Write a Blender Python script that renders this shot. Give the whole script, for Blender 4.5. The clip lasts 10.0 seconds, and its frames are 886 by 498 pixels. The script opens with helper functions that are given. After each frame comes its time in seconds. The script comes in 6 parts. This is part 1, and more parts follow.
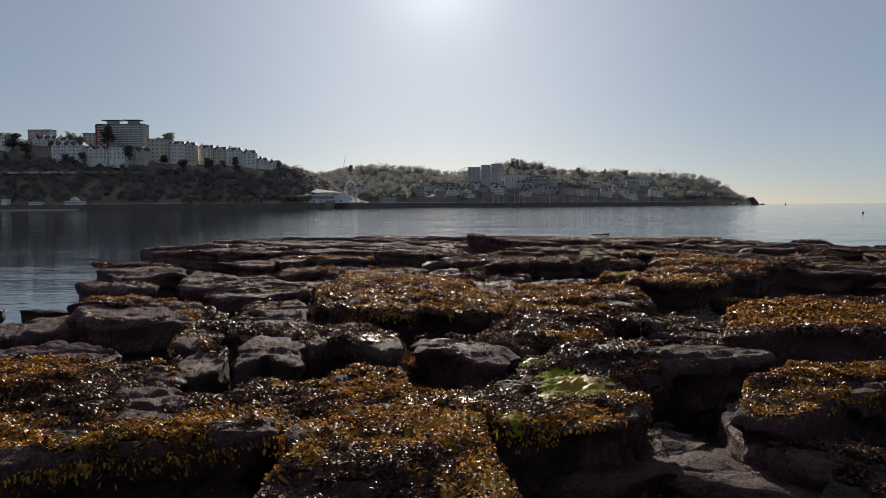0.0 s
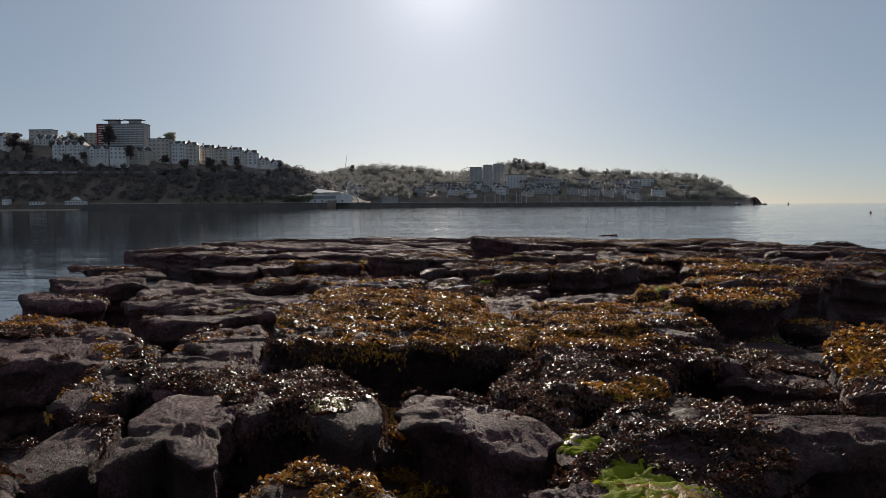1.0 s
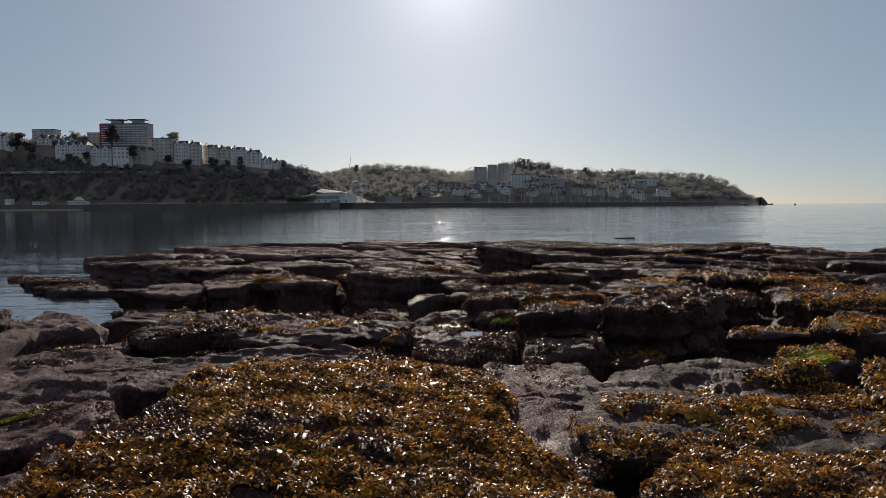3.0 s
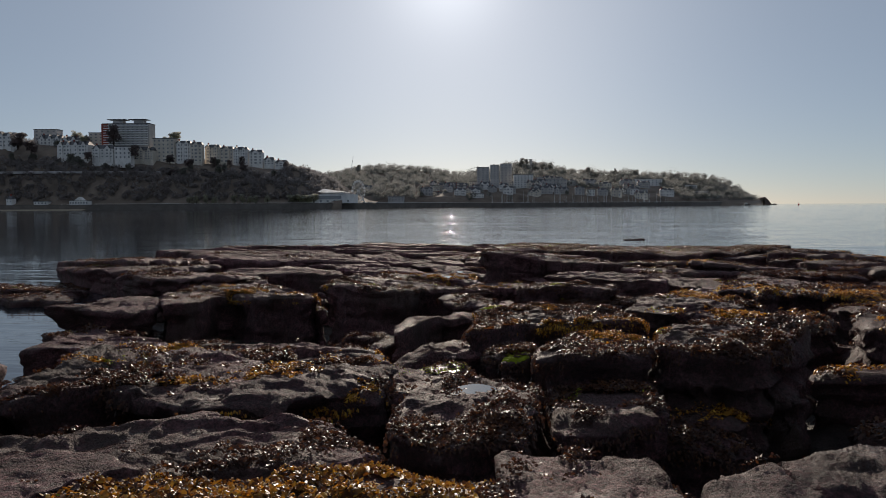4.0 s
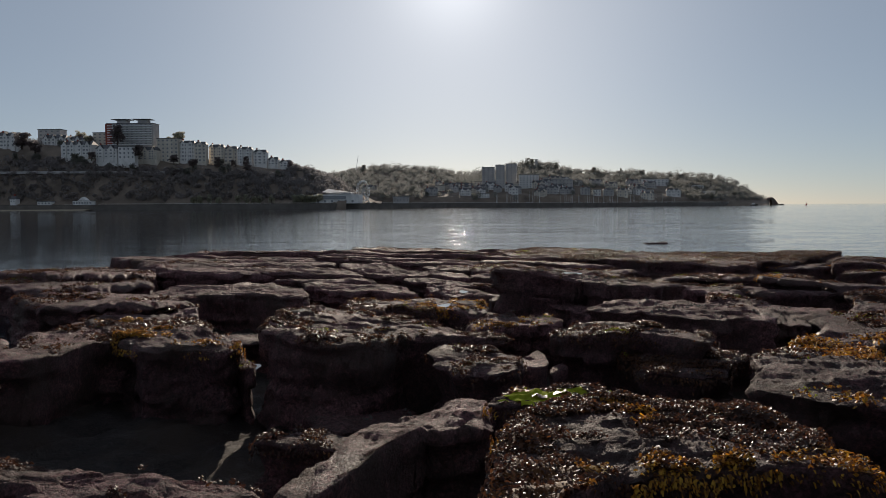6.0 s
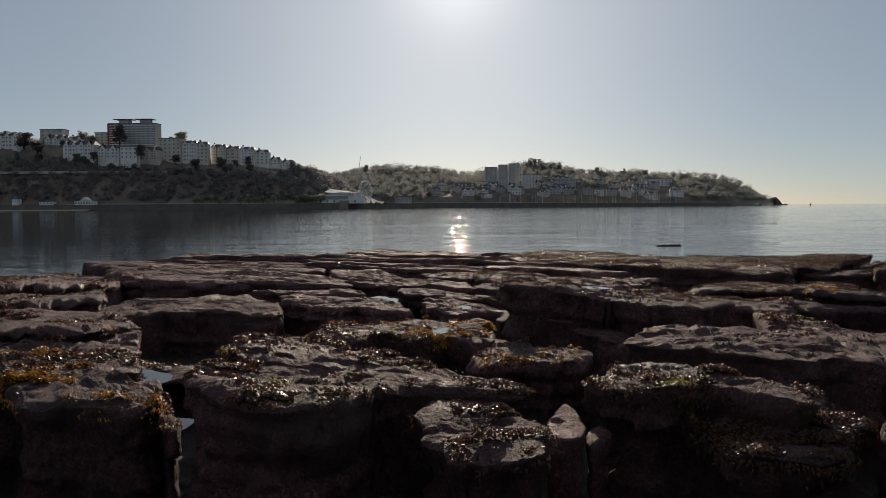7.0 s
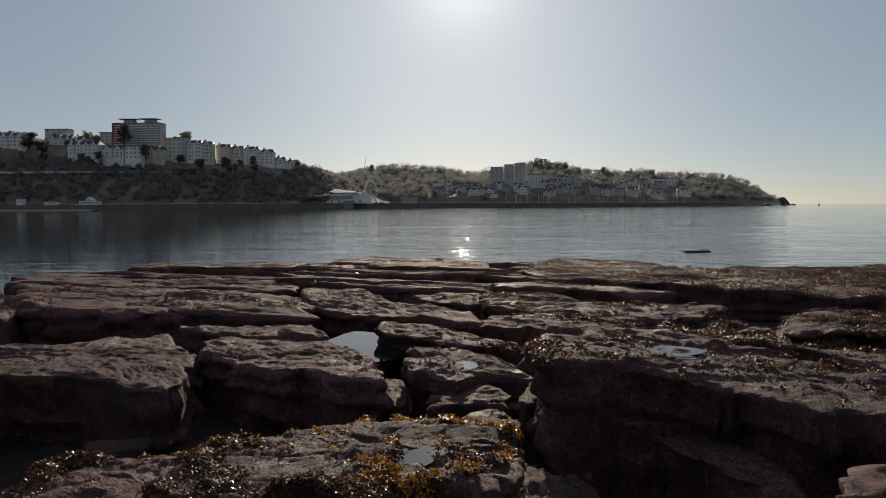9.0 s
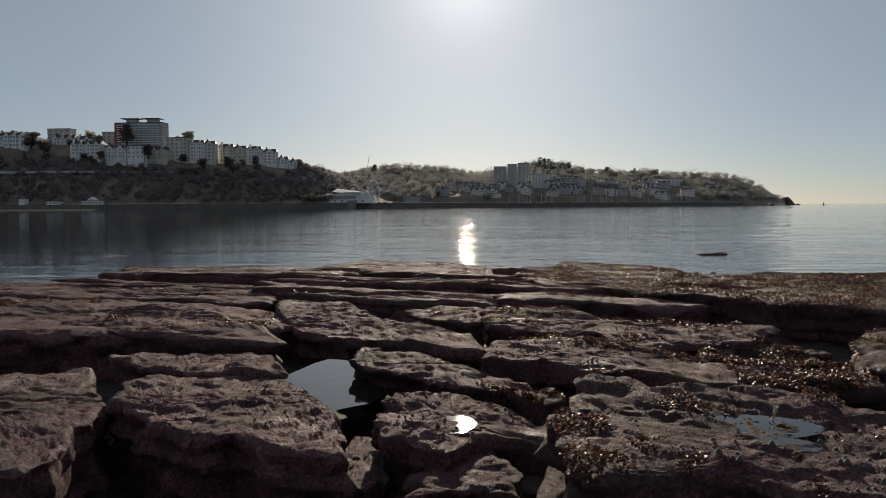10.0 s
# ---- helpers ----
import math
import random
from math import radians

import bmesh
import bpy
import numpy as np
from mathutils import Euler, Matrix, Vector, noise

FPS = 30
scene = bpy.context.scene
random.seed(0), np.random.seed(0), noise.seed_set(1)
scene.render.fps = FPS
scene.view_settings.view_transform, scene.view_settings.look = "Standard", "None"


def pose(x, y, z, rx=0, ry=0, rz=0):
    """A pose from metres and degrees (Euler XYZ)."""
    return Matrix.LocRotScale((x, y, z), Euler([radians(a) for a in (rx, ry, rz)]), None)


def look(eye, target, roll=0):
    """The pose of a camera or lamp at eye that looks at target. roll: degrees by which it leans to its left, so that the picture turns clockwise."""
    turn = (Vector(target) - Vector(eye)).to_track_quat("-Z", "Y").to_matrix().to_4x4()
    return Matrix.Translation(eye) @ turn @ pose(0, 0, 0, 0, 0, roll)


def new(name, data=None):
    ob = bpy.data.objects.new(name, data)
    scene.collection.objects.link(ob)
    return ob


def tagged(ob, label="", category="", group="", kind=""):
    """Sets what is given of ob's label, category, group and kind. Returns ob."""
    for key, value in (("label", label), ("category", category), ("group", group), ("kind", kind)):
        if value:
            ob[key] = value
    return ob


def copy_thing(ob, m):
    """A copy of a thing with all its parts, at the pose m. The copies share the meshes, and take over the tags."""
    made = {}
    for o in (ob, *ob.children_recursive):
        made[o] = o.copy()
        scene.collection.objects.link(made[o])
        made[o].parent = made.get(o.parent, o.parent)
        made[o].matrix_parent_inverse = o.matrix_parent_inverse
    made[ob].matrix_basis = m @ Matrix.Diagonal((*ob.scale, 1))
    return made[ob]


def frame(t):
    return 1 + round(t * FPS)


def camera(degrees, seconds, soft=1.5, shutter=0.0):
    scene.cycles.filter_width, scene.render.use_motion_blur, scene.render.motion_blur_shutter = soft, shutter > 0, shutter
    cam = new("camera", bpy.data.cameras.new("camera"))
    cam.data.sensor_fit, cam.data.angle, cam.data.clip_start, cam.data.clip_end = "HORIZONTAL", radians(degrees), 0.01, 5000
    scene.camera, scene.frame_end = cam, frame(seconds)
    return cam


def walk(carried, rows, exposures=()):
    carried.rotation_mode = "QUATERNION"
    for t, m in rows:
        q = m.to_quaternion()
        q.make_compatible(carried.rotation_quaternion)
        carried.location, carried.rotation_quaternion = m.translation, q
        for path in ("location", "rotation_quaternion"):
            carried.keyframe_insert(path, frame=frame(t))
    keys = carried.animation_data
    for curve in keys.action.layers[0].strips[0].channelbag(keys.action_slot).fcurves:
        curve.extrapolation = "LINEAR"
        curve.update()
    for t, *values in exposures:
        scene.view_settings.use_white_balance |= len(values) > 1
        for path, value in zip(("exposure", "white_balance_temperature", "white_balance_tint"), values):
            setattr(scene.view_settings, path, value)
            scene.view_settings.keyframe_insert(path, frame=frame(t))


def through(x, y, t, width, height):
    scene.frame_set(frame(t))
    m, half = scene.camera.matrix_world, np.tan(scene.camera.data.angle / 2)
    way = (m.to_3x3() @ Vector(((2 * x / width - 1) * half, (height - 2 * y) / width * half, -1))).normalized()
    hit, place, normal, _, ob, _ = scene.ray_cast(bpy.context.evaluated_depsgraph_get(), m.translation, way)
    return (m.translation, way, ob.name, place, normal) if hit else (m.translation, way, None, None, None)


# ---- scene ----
cam = camera(58.5, 10.0, soft=0.6)
PATH = [
    (0, pose(0.961, 2.073, 2.898, 86.829, 0.335, 1.778)),
    (0.5, pose(0.919, 3.442, 2.889, 86.826, 0.334, 1.841)),
    (1, pose(0.889, 4.775, 2.889, 86.824, 0.333, 1.910)),
    (1.5, pose(0.868, 6.097, 2.893, 86.823, 0.332, 1.984)),
    (2, pose(0.852, 7.424, 2.901, 86.824, 0.331, 2.061)),
    (2.5, pose(0.840, 8.768, 2.908, 86.825, 0.330, 2.142)),
    (3, pose(0.830, 10.132, 2.914, 86.828, 0.328, 2.227)),
    (3.5, pose(0.819, 11.517, 2.917, 86.831, 0.327, 2.314)),
    (4, pose(0.807, 12.921, 2.918, 86.835, 0.326, 2.403)),
    (4.5, pose(0.792, 14.337, 2.915, 86.838, 0.325, 2.494)),
    (5, pose(0.774, 15.759, 2.912, 86.842, 0.324, 2.587)),
    (5.5, pose(0.753, 17.180, 2.908, 86.846, 0.323, 2.682)),
    (6, pose(0.729, 18.592, 2.907, 86.849, 0.321, 2.779)),
    (6.5, pose(0.703, 19.989, 2.911, 86.852, 0.320, 2.877)),
    (7, pose(0.674, 21.369, 2.921, 86.854, 0.319, 2.976)),
    (7.5, pose(0.646, 22.730, 2.938, 86.855, 0.318, 3.078)),
    (8, pose(0.619, 24.078, 2.962, 86.855, 0.317, 3.182)),
    (8.5, pose(0.595, 25.421, 2.989, 86.853, 0.316, 3.288)),
    (9, pose(0.577, 26.777, 3.015, 86.850, 0.315, 3.397)),
    (9.5, pose(0.568, 28.167, 3.031, 86.845, 0.313, 3.509)),
    (10, pose(0.570, 29.623, 3.022, 86.838, 0.312, 3.624)),
]
walk(cam, PATH, exposures=[(0, -0.38, 6400, 11.5), (5.5, -0.38, 6450, 11.5), (7, -0.38, 6750, 9.5), (10, -0.38, 6750, 9.5)])

# ---- light: a low morning sun ahead, clear sky ----
SUN_EL, SUN_AZ = 16.5, -2.0
world = bpy.data.worlds.new("sky")
scene.world = world
world.use_nodes = True
wn = world.node_tree.nodes
sky = wn.new("ShaderNodeTexSky")
sky.sky_type, sky.sun_disc = "NISHITA", False
sky.sun_elevation, sky.sun_rotation = radians(SUN_EL), radians(SUN_AZ)
sky.altitude, sky.air_density, sky.dust_density, sky.ozone_density = 0, 0.66, 0.18, 1.4
wl = world.node_tree.links
ce, se, ca, sa = math.cos(radians(SUN_EL)), math.sin(radians(SUN_EL)), math.cos(radians(SUN_AZ)), math.sin(radians(SUN_AZ))


def sky_node(kind, op, a, b):
    """A vector or number operation of the sky."""
    n = wn.new(kind)
    n.operation = op
    for i, v in enumerate((a, b)):
        if isinstance(v, (int, float, tuple)):
            n.inputs[i].default_value = v
        else:
            wl.new(v, n.inputs[i])
    return n.outputs[1] if op == "DOT_PRODUCT" else n.outputs[0]


# a bright sea haze evens the clear sky out, and glows round the sun
haze = wn.new("ShaderNodeMix")
haze.data_type = "RGBA"
haze.inputs[0].default_value = 0.58
wl.new(sky.outputs["Color"], haze.inputs[6])
haze.inputs[7].default_value = (5.1, 5.9, 6.8, 1)
heading = wn.new("ShaderNodeTexCoord").outputs["Generated"]
near_sun = sky_node("ShaderNodeMath", "MAXIMUM", sky_node("ShaderNodeVectorMath", "DOT_PRODUCT", heading, (ce * sa, ce * ca, se)), 0.0)
glow = sky_node("ShaderNodeMath", "MULTIPLY", sky_node("ShaderNodeMath", "POWER", near_sun, 26.0), 3.6)
core = sky_node("ShaderNodeMath", "MULTIPLY", sky_node("ShaderNodeMath", "POWER", near_sun, 420.0), 5.0)
# the haze scatters forward, so the sky is dimmer away from the sun
away = wn.new("ShaderNodeMapRange")
wl.new(near_sun, away.inputs[0])
away.inputs[1].default_value, away.inputs[2].default_value, away.inputs[3].default_value, away.inputs[4].default_value = 0.0, 0.82, 0.85, 1.0
veil = sky_node("ShaderNodeVectorMath", "MULTIPLY", haze.outputs[2], away.outputs[0])
lit = sky_node("ShaderNodeVectorMath", "ADD", veil, sky_node("ShaderNodeMath", "ADD", glow, core))
wl.new(lit, wn["Background"].inputs["Color"])
wn["Background"].inputs["Strength"].default_value = 0.08
sun = new("sun", bpy.data.lights.new("sun", "SUN"))
sun.data.energy, sun.data.angle, sun.data.color = 5.0, radians(0.6), (1.0, 0.86, 0.70)
sun.matrix_world = look((800 * ce * sa, 800 * ce * ca, 800 * se), (0, 0, 0))


# ---- number noise for shapes ----
def hashed(i, j, k, seed):
    i, j, k = (np.asarray(q) for q in (i, j, k))
    h = (i.astype(np.int64) * 374761393 + j.astype(np.int64) * 668265263 + k.astype(np.int64) * 2147483647 + seed * 974634541) & 0xFFFFFFFF
    h = ((h ^ (h >> 13)) * 1274126177) & 0xFFFFFFFF
    h = ((h ^ (h >> 16)) * 2246822519) & 0xFFFFFFFF
    return ((h ^ (h >> 15)) & 0xFFFFFF) / float(0xFFFFFF) * 2 - 1


def value_noise(x, y, z=None, seed=0):
    x, y = np.asarray(x, float), np.asarray(y, float)
    flat = z is None
    z = np.zeros_like(x) if flat else np.asarray(z, float)
    xi, yi, zi = np.floor(x), np.floor(y), np.floor(z)
    fx, fy, fz = x - xi, y - yi, z - zi
    fx, fy, fz = (f * f * f * (f * (f * 6 - 15) + 10) for f in (fx, fy, fz))
    total = 0
    for a in (0, 1):
        for b in (0, 1):
            for c in (0,) if flat else (0, 1):
                w = (fx if a else 1 - fx) * (fy if b else 1 - fy) * (fz if c else 1 - fz)
                total = total + w * hashed(xi + a, yi + b, zi + c, seed)
    return total


def fbm(x, y, z=None, seed=0, octaves=4, gain=0.5):
    total, amp = 0, 1.0
    for o in range(octaves):
        f = 2.03 ** o
        total = total + amp * value_noise(np.asarray(x) * f + 17.3 * o, np.asarray(y) * f - 9.1 * o, None if z is None else np.asarray(z) * f, seed + o)
        amp *= gain
    return total


def smooth(a, b, v):
    v = np.clip((np.asarray(v, float) - a) / (b - a), 0, 1)
    return v * v * (3 - 2 * v)


def mesh_from(name, verts, faces, material, smooth_shade=True):
    """One mesh from arrays of points and of equal-sided faces."""
    verts, faces = np.asarray(verts, np.float32), np.asarray(faces, np.int32)
    n = faces.shape[1]
    me = bpy.data.meshes.new(name)
    me.vertices.add(len(verts))
    me.vertices.foreach_set("co", verts.ravel())
    me.loops.add(faces.size)
    me.loops.foreach_set("vertex_index", faces.ravel())
    me.polygons.add(len(faces))
    me.polygons.foreach_set("loop_start", np.arange(0, faces.size, n, dtype=np.int32))
    me.polygons.foreach_set("loop_total", np.full(len(faces), n, np.int32))
    me.polygons.foreach_set("use_smooth", np.full(len(faces), smooth_shade, bool))
    me.update(calc_edges=True)
    me.materials.append(material)
    return me


def grid_faces(rows, cols, wrap=False):
    r, c = np.meshgrid(np.arange(rows - 1), np.arange(cols if wrap else cols - 1), indexing="ij")
    d = (c + 1) % cols
    return np.stack([r * cols + c, r * cols + d, (r + 1) * cols + d, (r + 1) * cols + c], -1).reshape(-1, 4)


def part(name, bm, material, parent=None, label=""):
    me = bpy.data.meshes.new(name)
    bm.to_mesh(me)
    bm.free()
    me.materials.append(material)
    ob = new(name, me)
    ob.parent = parent
    return tagged(ob, label)


def box(bm, x, y, z, sx, sy, sz, yaw=0.0, bevel=0.0):
    """A box of size sx, sy, sz whose base centre stands at x, y, z."""
    made = bmesh.ops.create_cube(bm, size=1.0, matrix=pose(x, y, z + sz / 2, 0, 0, yaw) @ Matrix.Diagonal((sx, sy, sz, 1)))
    if bevel:
        edges = list({e for v in made["verts"] for e in v.link_edges})
        bmesh.ops.bevel(bm, geom=edges, offset=bevel, segments=1, affect="EDGES")
    return bm


def rod(bm, p, q, r, r2=None, seg=8):
    p, q = Vector(p), Vector(q)
    m = Matrix.Translation((p + q) / 2) @ (q - p).to_track_quat("Z", "Y").to_matrix().to_4x4()
    bmesh.ops.create_cone(bm, cap_ends=True, segments=seg, radius1=r, radius2=r if r2 is None else r2, depth=(q - p).length, matrix=m)
    return bm


# ---- materials ----
def material(name, rough=0.7, colour=(0.5, 0.5, 0.5), metal=0.0):
    m = bpy.data.materials.new(name)
    m.use_nodes = True
    b = m.node_tree.nodes["Principled BSDF"]
    b.inputs["Base Color"].default_value = (*colour, 1)
    b.inputs["Roughness"].default_value = rough
    b.inputs["Metallic"].default_value = metal
    return m, m.node_tree.nodes, m.node_tree.links, b


def tex(nodes, links, scale, detail=6, rough=0.6, vector=None, distort=0.0):
    n = nodes.new("ShaderNodeTexNoise")
    n.inputs["Scale"].default_value, n.inputs["Detail"].default_value = scale, detail
    n.inputs["Roughness"].default_value, n.inputs["Distortion"].default_value = rough, distort
    if vector is not None:
        links.new(vector, n.inputs["Vector"])
    return n.outputs["Fac"]


def ramp(nodes, links, fac, stops):
    n = nodes.new("ShaderNodeValToRGB")
    el = n.color_ramp.elements
    while len(el) < len(stops):
        el.new(0.5)
    for e, (p, c) in zip(el, stops):
        e.position = p
        e.color = (*c, 1) if len(c) == 3 else (c[0], c[0], c[0], 1)
    links.new(fac, n.inputs["Fac"])
    return n.outputs["Color"]


def mix(nodes, links, fac, a, b, mode="MIX"):
    n = nodes.new("ShaderNodeMix")
    n.data_type, n.blend_type = "RGBA", mode
    for sock, v in (("Factor", fac), ("A", a), ("B", b)):
        s = [i for i in n.inputs if i.name == sock and (i.type == "VALUE" if sock == "Factor" else i.type == "RGBA")][0]
        if isinstance(v, (int, float)):
            s.default_value = v
        elif isinstance(v, tuple):
            s.default_value = (*v, 1)
        else:
            links.new(v, s)
    return [o for o in n.outputs if o.type == "RGBA"][0]


def maths(nodes, links, op, a, b=0.0):
    n = nodes.new("ShaderNodeMath")
    n.operation = op
    for i, v in enumerate((a, b)):
        if isinstance(v, (int, float)):
            n.inputs[i].default_value = v
        else:
            links.new(v, n.inputs[i])
    return n.outputs[0]


def bump(nodes, links, height, strength, distance, normal=None):
    n = nodes.new("ShaderNodeBump")
    n.inputs["Strength"].default_value, n.inputs["Distance"].default_value = strength, distance
    links.new(height, n.inputs["Height"])
    if normal is not None:
        links.new(normal, n.inputs["Normal"])
    return n.outputs["Normal"]


def position(nodes):
    return nodes.new("ShaderNodeNewGeometry").outputs["Position"]


def stone_material(name, dark, light, wet=0.5, rough=0.75, crusted=0.55):
    m, n, l, b = material(name, rough)
    p = position(n)
    big, mid, fine = tex(n, l, 0.7, 5, 0.6, p), tex(n, l, 4.0, 6, 0.65, p, 0.4), tex(n, l, 38.0, 4, 0.7, p)
    base = ramp(n, l, mid, [(0.28, dark), (0.5, tuple((u + v) / 2 for u, v in zip(dark, light))), (0.74, light)])
    base = mix(n, l, 0.9, base, ramp(n, l, fine, [(0.36, (0.22,)), (0.5, (0.75,)), (0.64, (1.5,))]), "MULTIPLY")
    # grit: pale grains and dark pits
    grit = tex(n, l, 15.0, 6, 0.75, p)
    base = mix(n, l, 0.85, base, ramp(n, l, grit, [(0.36, (0.3,)), (0.5, (0.95,)), (0.64, (1.6,))]), "MULTIPLY")
    # pale barnacle crust and dark algal film
    crust = ramp(n, l, tex(n, l, 11.0, 8, 0.75, p), [(0.56, (0.0,)), (0.70, (crusted,))])
    base = mix(n, l, crust, base, (0.28, 0.17, 0.15))
    film = ramp(n, l, big, [(0.45, (0.0,)), (0.62, (0.75,))])
    base = mix(n, l, film, base, (0.06, 0.038, 0.028))
    info = n.new("ShaderNodeObjectInfo")
    base = mix(n, l, 0.35, base, ramp(n, l, info.outputs["Random"], [(0.0, (0.25,)), (1.0, (0.75,))]), "OVERLAY")
    l.new(base, b.inputs["Base Color"])
    b.inputs["Specular IOR Level"].default_value = 0.4
    damp = ramp(n, l, tex(n, l, 1.9, 6, 0.6, p), [(0.5, (rough,)), (0.7, (rough - wet * 0.5,))])
    l.new(damp, b.inputs["Roughness"])
    pits = n.new("ShaderNodeTexVoronoi")
    pits.inputs["Scale"].default_value = 38.0
    l.new(p, pits.inputs["Vector"])
    pit = ramp(n, l, pits.outputs["Distance"], [(0.0, (0.0,)), (0.35, (1.0,))])
    nrm = bump(n, l, mid, 0.7, 0.07)
    nrm = bump(n, l, grit, 1.0, 0.07, nrm)
    nrm = bump(n, l, pit, 0.8, 0.03, nrm)
    nrm = bump(n, l, fine, 1.0, 0.045, nrm)
    l.new(nrm, b.inputs["Normal"])
    return m


STONE = stone_material("red sandstone", (0.09, 0.036, 0.040), (0.31, 0.138, 0.147), 0.45, 0.8)
STONE_DARK = stone_material("dark wet sandstone", (0.052, 0.021, 0.024), (0.19, 0.082, 0.088), 0.5, 0.8)
# near-black and hardly crusted: the shade of the gullies is put into this colour
GROUND_SHADED = stone_material("gully floor with shade in colour", (0.016, 0.010, 0.010), (0.05, 0.033, 0.030), 0.6, 0.75, 0.05)


def weed_material(name, stops, through_colour, rough=0.42, gloss=0.2):
    m, n, l, b = material(name, rough)
    g = n.new("ShaderNodeNewGeometry")
    patch = tex(n, l, 3.2, 4, 0.65, g.outputs["Position"])
    mixv = maths(n, l, "ADD", maths(n, l, "MULTIPLY", g.outputs["Random Per Island"], 0.38), maths(n, l, "MULTIPLY", patch, 0.72))
    col = ramp(n, l, mixv, stops)
    l.new(col, b.inputs["Base Color"])
    b.inputs["Specular IOR Level"].default_value = gloss
    l.new(ramp(n, l, g.outputs["Random Per Island"], [(0.0, (rough - 0.2,)), (1.0, (rough + 0.2,))]), b.inputs["Roughness"])
    l.new(bump(n, l, tex(n, l, 60, 3, 0.6, g.outputs["Position"]), 0.4, 0.01), b.inputs["Normal"])
    t = n.new("ShaderNodeBsdfTranslucent")
    l.new(mix(n, l, 0.8, col, mix(n, l, 1.0, col, through_colour, "MULTIPLY")), t.inputs["Color"])
    mx = n.new("ShaderNodeMixShader")
    mx.inputs[0].default_value = 0.4
    l.new(b.outputs[0], mx.inputs[1])
    l.new(t.outputs[0], mx.inputs[2])
    l.new(mx.outputs[0], n["Material Output"].inputs["Surface"])
    return m


WRACK = weed_material("amber wrack", [(0.34, (0.035, 0.016, 0.012)), (0.47, (0.10, 0.045, 0.018)), (0.59, (0.36, 0.17, 0.028)), (0.78, (0.58, 0.36, 0.05))], (1.5, 1.05, 0.5))
WRACK_DARK = weed_material("dark brown wrack", [(0.34, (0.032, 0.016, 0.014)), (0.62, (0.085, 0.038, 0.026)), (0.88, (0.22, 0.10, 0.035))], (1.3, 1.0, 0.7), 0.42, 0.22)
LETTUCE = weed_material("green sea lettuce", [(0.3, (0.18, 0.21, 0.02)), (0.6, (0.32, 0.37, 0.03)), (0.85, (0.44, 0.47, 0.05))], (1.2, 1.2, 0.5), 0.75, 0.04)


def water_material(name, colour, ripple, stretch):
    m, n, l, b = material(name, 0.03, colour)
    b.inputs["IOR"].default_value = 1.333
    b.inputs["Specular IOR Level"].default_value = 0.5
    mp = n.new("ShaderNodeMapping")
    mp.inputs["Scale"].default_value = (1.0 / stretch, 1.0, 1.0)
    l.new(position(n), mp.inputs["Vector"])
    v = mp.outputs["Vector"]
    # calmer in the lee of the headland
    at = n.new("ShaderNodeSeparateXYZ")
    l.new(position(n), at.inputs[0])
    lee = n.new("ShaderNodeMapRange")
    l.new(maths(n, l, "DIVIDE", at.outputs[0], maths(n, l, "MAXIMUM", at.outputs[1], 20.0)), lee.inputs[0])
    lee.inputs[1].default_value, lee.inputs[2].default_value, lee.inputs[3].default_value, lee.inputs[4].default_value = -0.34, -0.02, 0.3, 1.0
    nrm = None
    for scale, depth, strength in ((0.25, 0.30, 0.7), (0.9, 0.13, 1.7), (2.6, 0.055, 2.2), (7.5, 0.018, 1.4)):
        nrm = bump(n, l, maths(n, l, "MULTIPLY", tex(n, l, scale, 3, 0.55, v, 0.3), lee.outputs[0]), min(1.0, ripple * strength), depth, nrm)
    l.new(nrm, b.inputs["Normal"])
    return m


SEA = water_material("calm sea water", (0.012, 0.018, 0.026), 0.25, 3.5)
POOL = water_material("still pool water", (0.015, 0.016, 0.014), 0.02, 1.0)


def plain(name, colour, rough=0.7, metal=0.0, vary=0.25, scale=0.6):
    m, n, l, b = material(name, rough, colour, metal)
    info = n.new("ShaderNodeObjectInfo")
    f = ramp(n, l, tex(n, l, scale, 6, 0.65, position(n)), [(0.3, tuple(c * (1 - vary) for c in colour)), (0.7, tuple(min(1, c * (1 + vary * 0.6)) for c in colour))])
    grain = ramp(n, l, tex(n, l, scale * 14, 4, 0.6, position(n)), [(0.3, (0.42,)), (0.7, (0.58,))])
    f = mix(n, l, 0.6, f, grain, "OVERLAY")
    f = mix(n, l, 0.18, f, ramp(n, l, info.outputs["Random"], [(0.0, (0.3,)), (1.0, (0.7,))]), "OVERLAY")
    l.new(f, b.inputs["Base Color"])
    return m


def leaf_material(name, stops, through=0.45, share=0.62):
    m, n, l, b = material(name, 0.75)
    g = n.new("ShaderNodeNewGeometry")
    v = maths(n, l, "ADD", maths(n, l, "MULTIPLY", g.outputs["Random Per Island"], 0.2), maths(n, l, "MULTIPLY", tex(n, l, 0.02, 4, 0.6, g.outputs["Position"]), 0.85))
    col = ramp(n, l, v, stops)
    l.new(col, b.inputs["Base Color"])
    t = n.new("ShaderNodeBsdfTranslucent")
    l.new(mix(n, l, 0.7, col, (through * 0.97, through, through * 1.04)), t.inputs["Color"])
    mx = n.new("ShaderNodeMixShader")
    mx.inputs[0].default_value = share
    l.new(b.outputs[0], mx.inputs[1])
    l.new(t.outputs[0], mx.inputs[2])
    l.new(mx.outputs[0], n["Material Output"].inputs["Surface"])
    return m


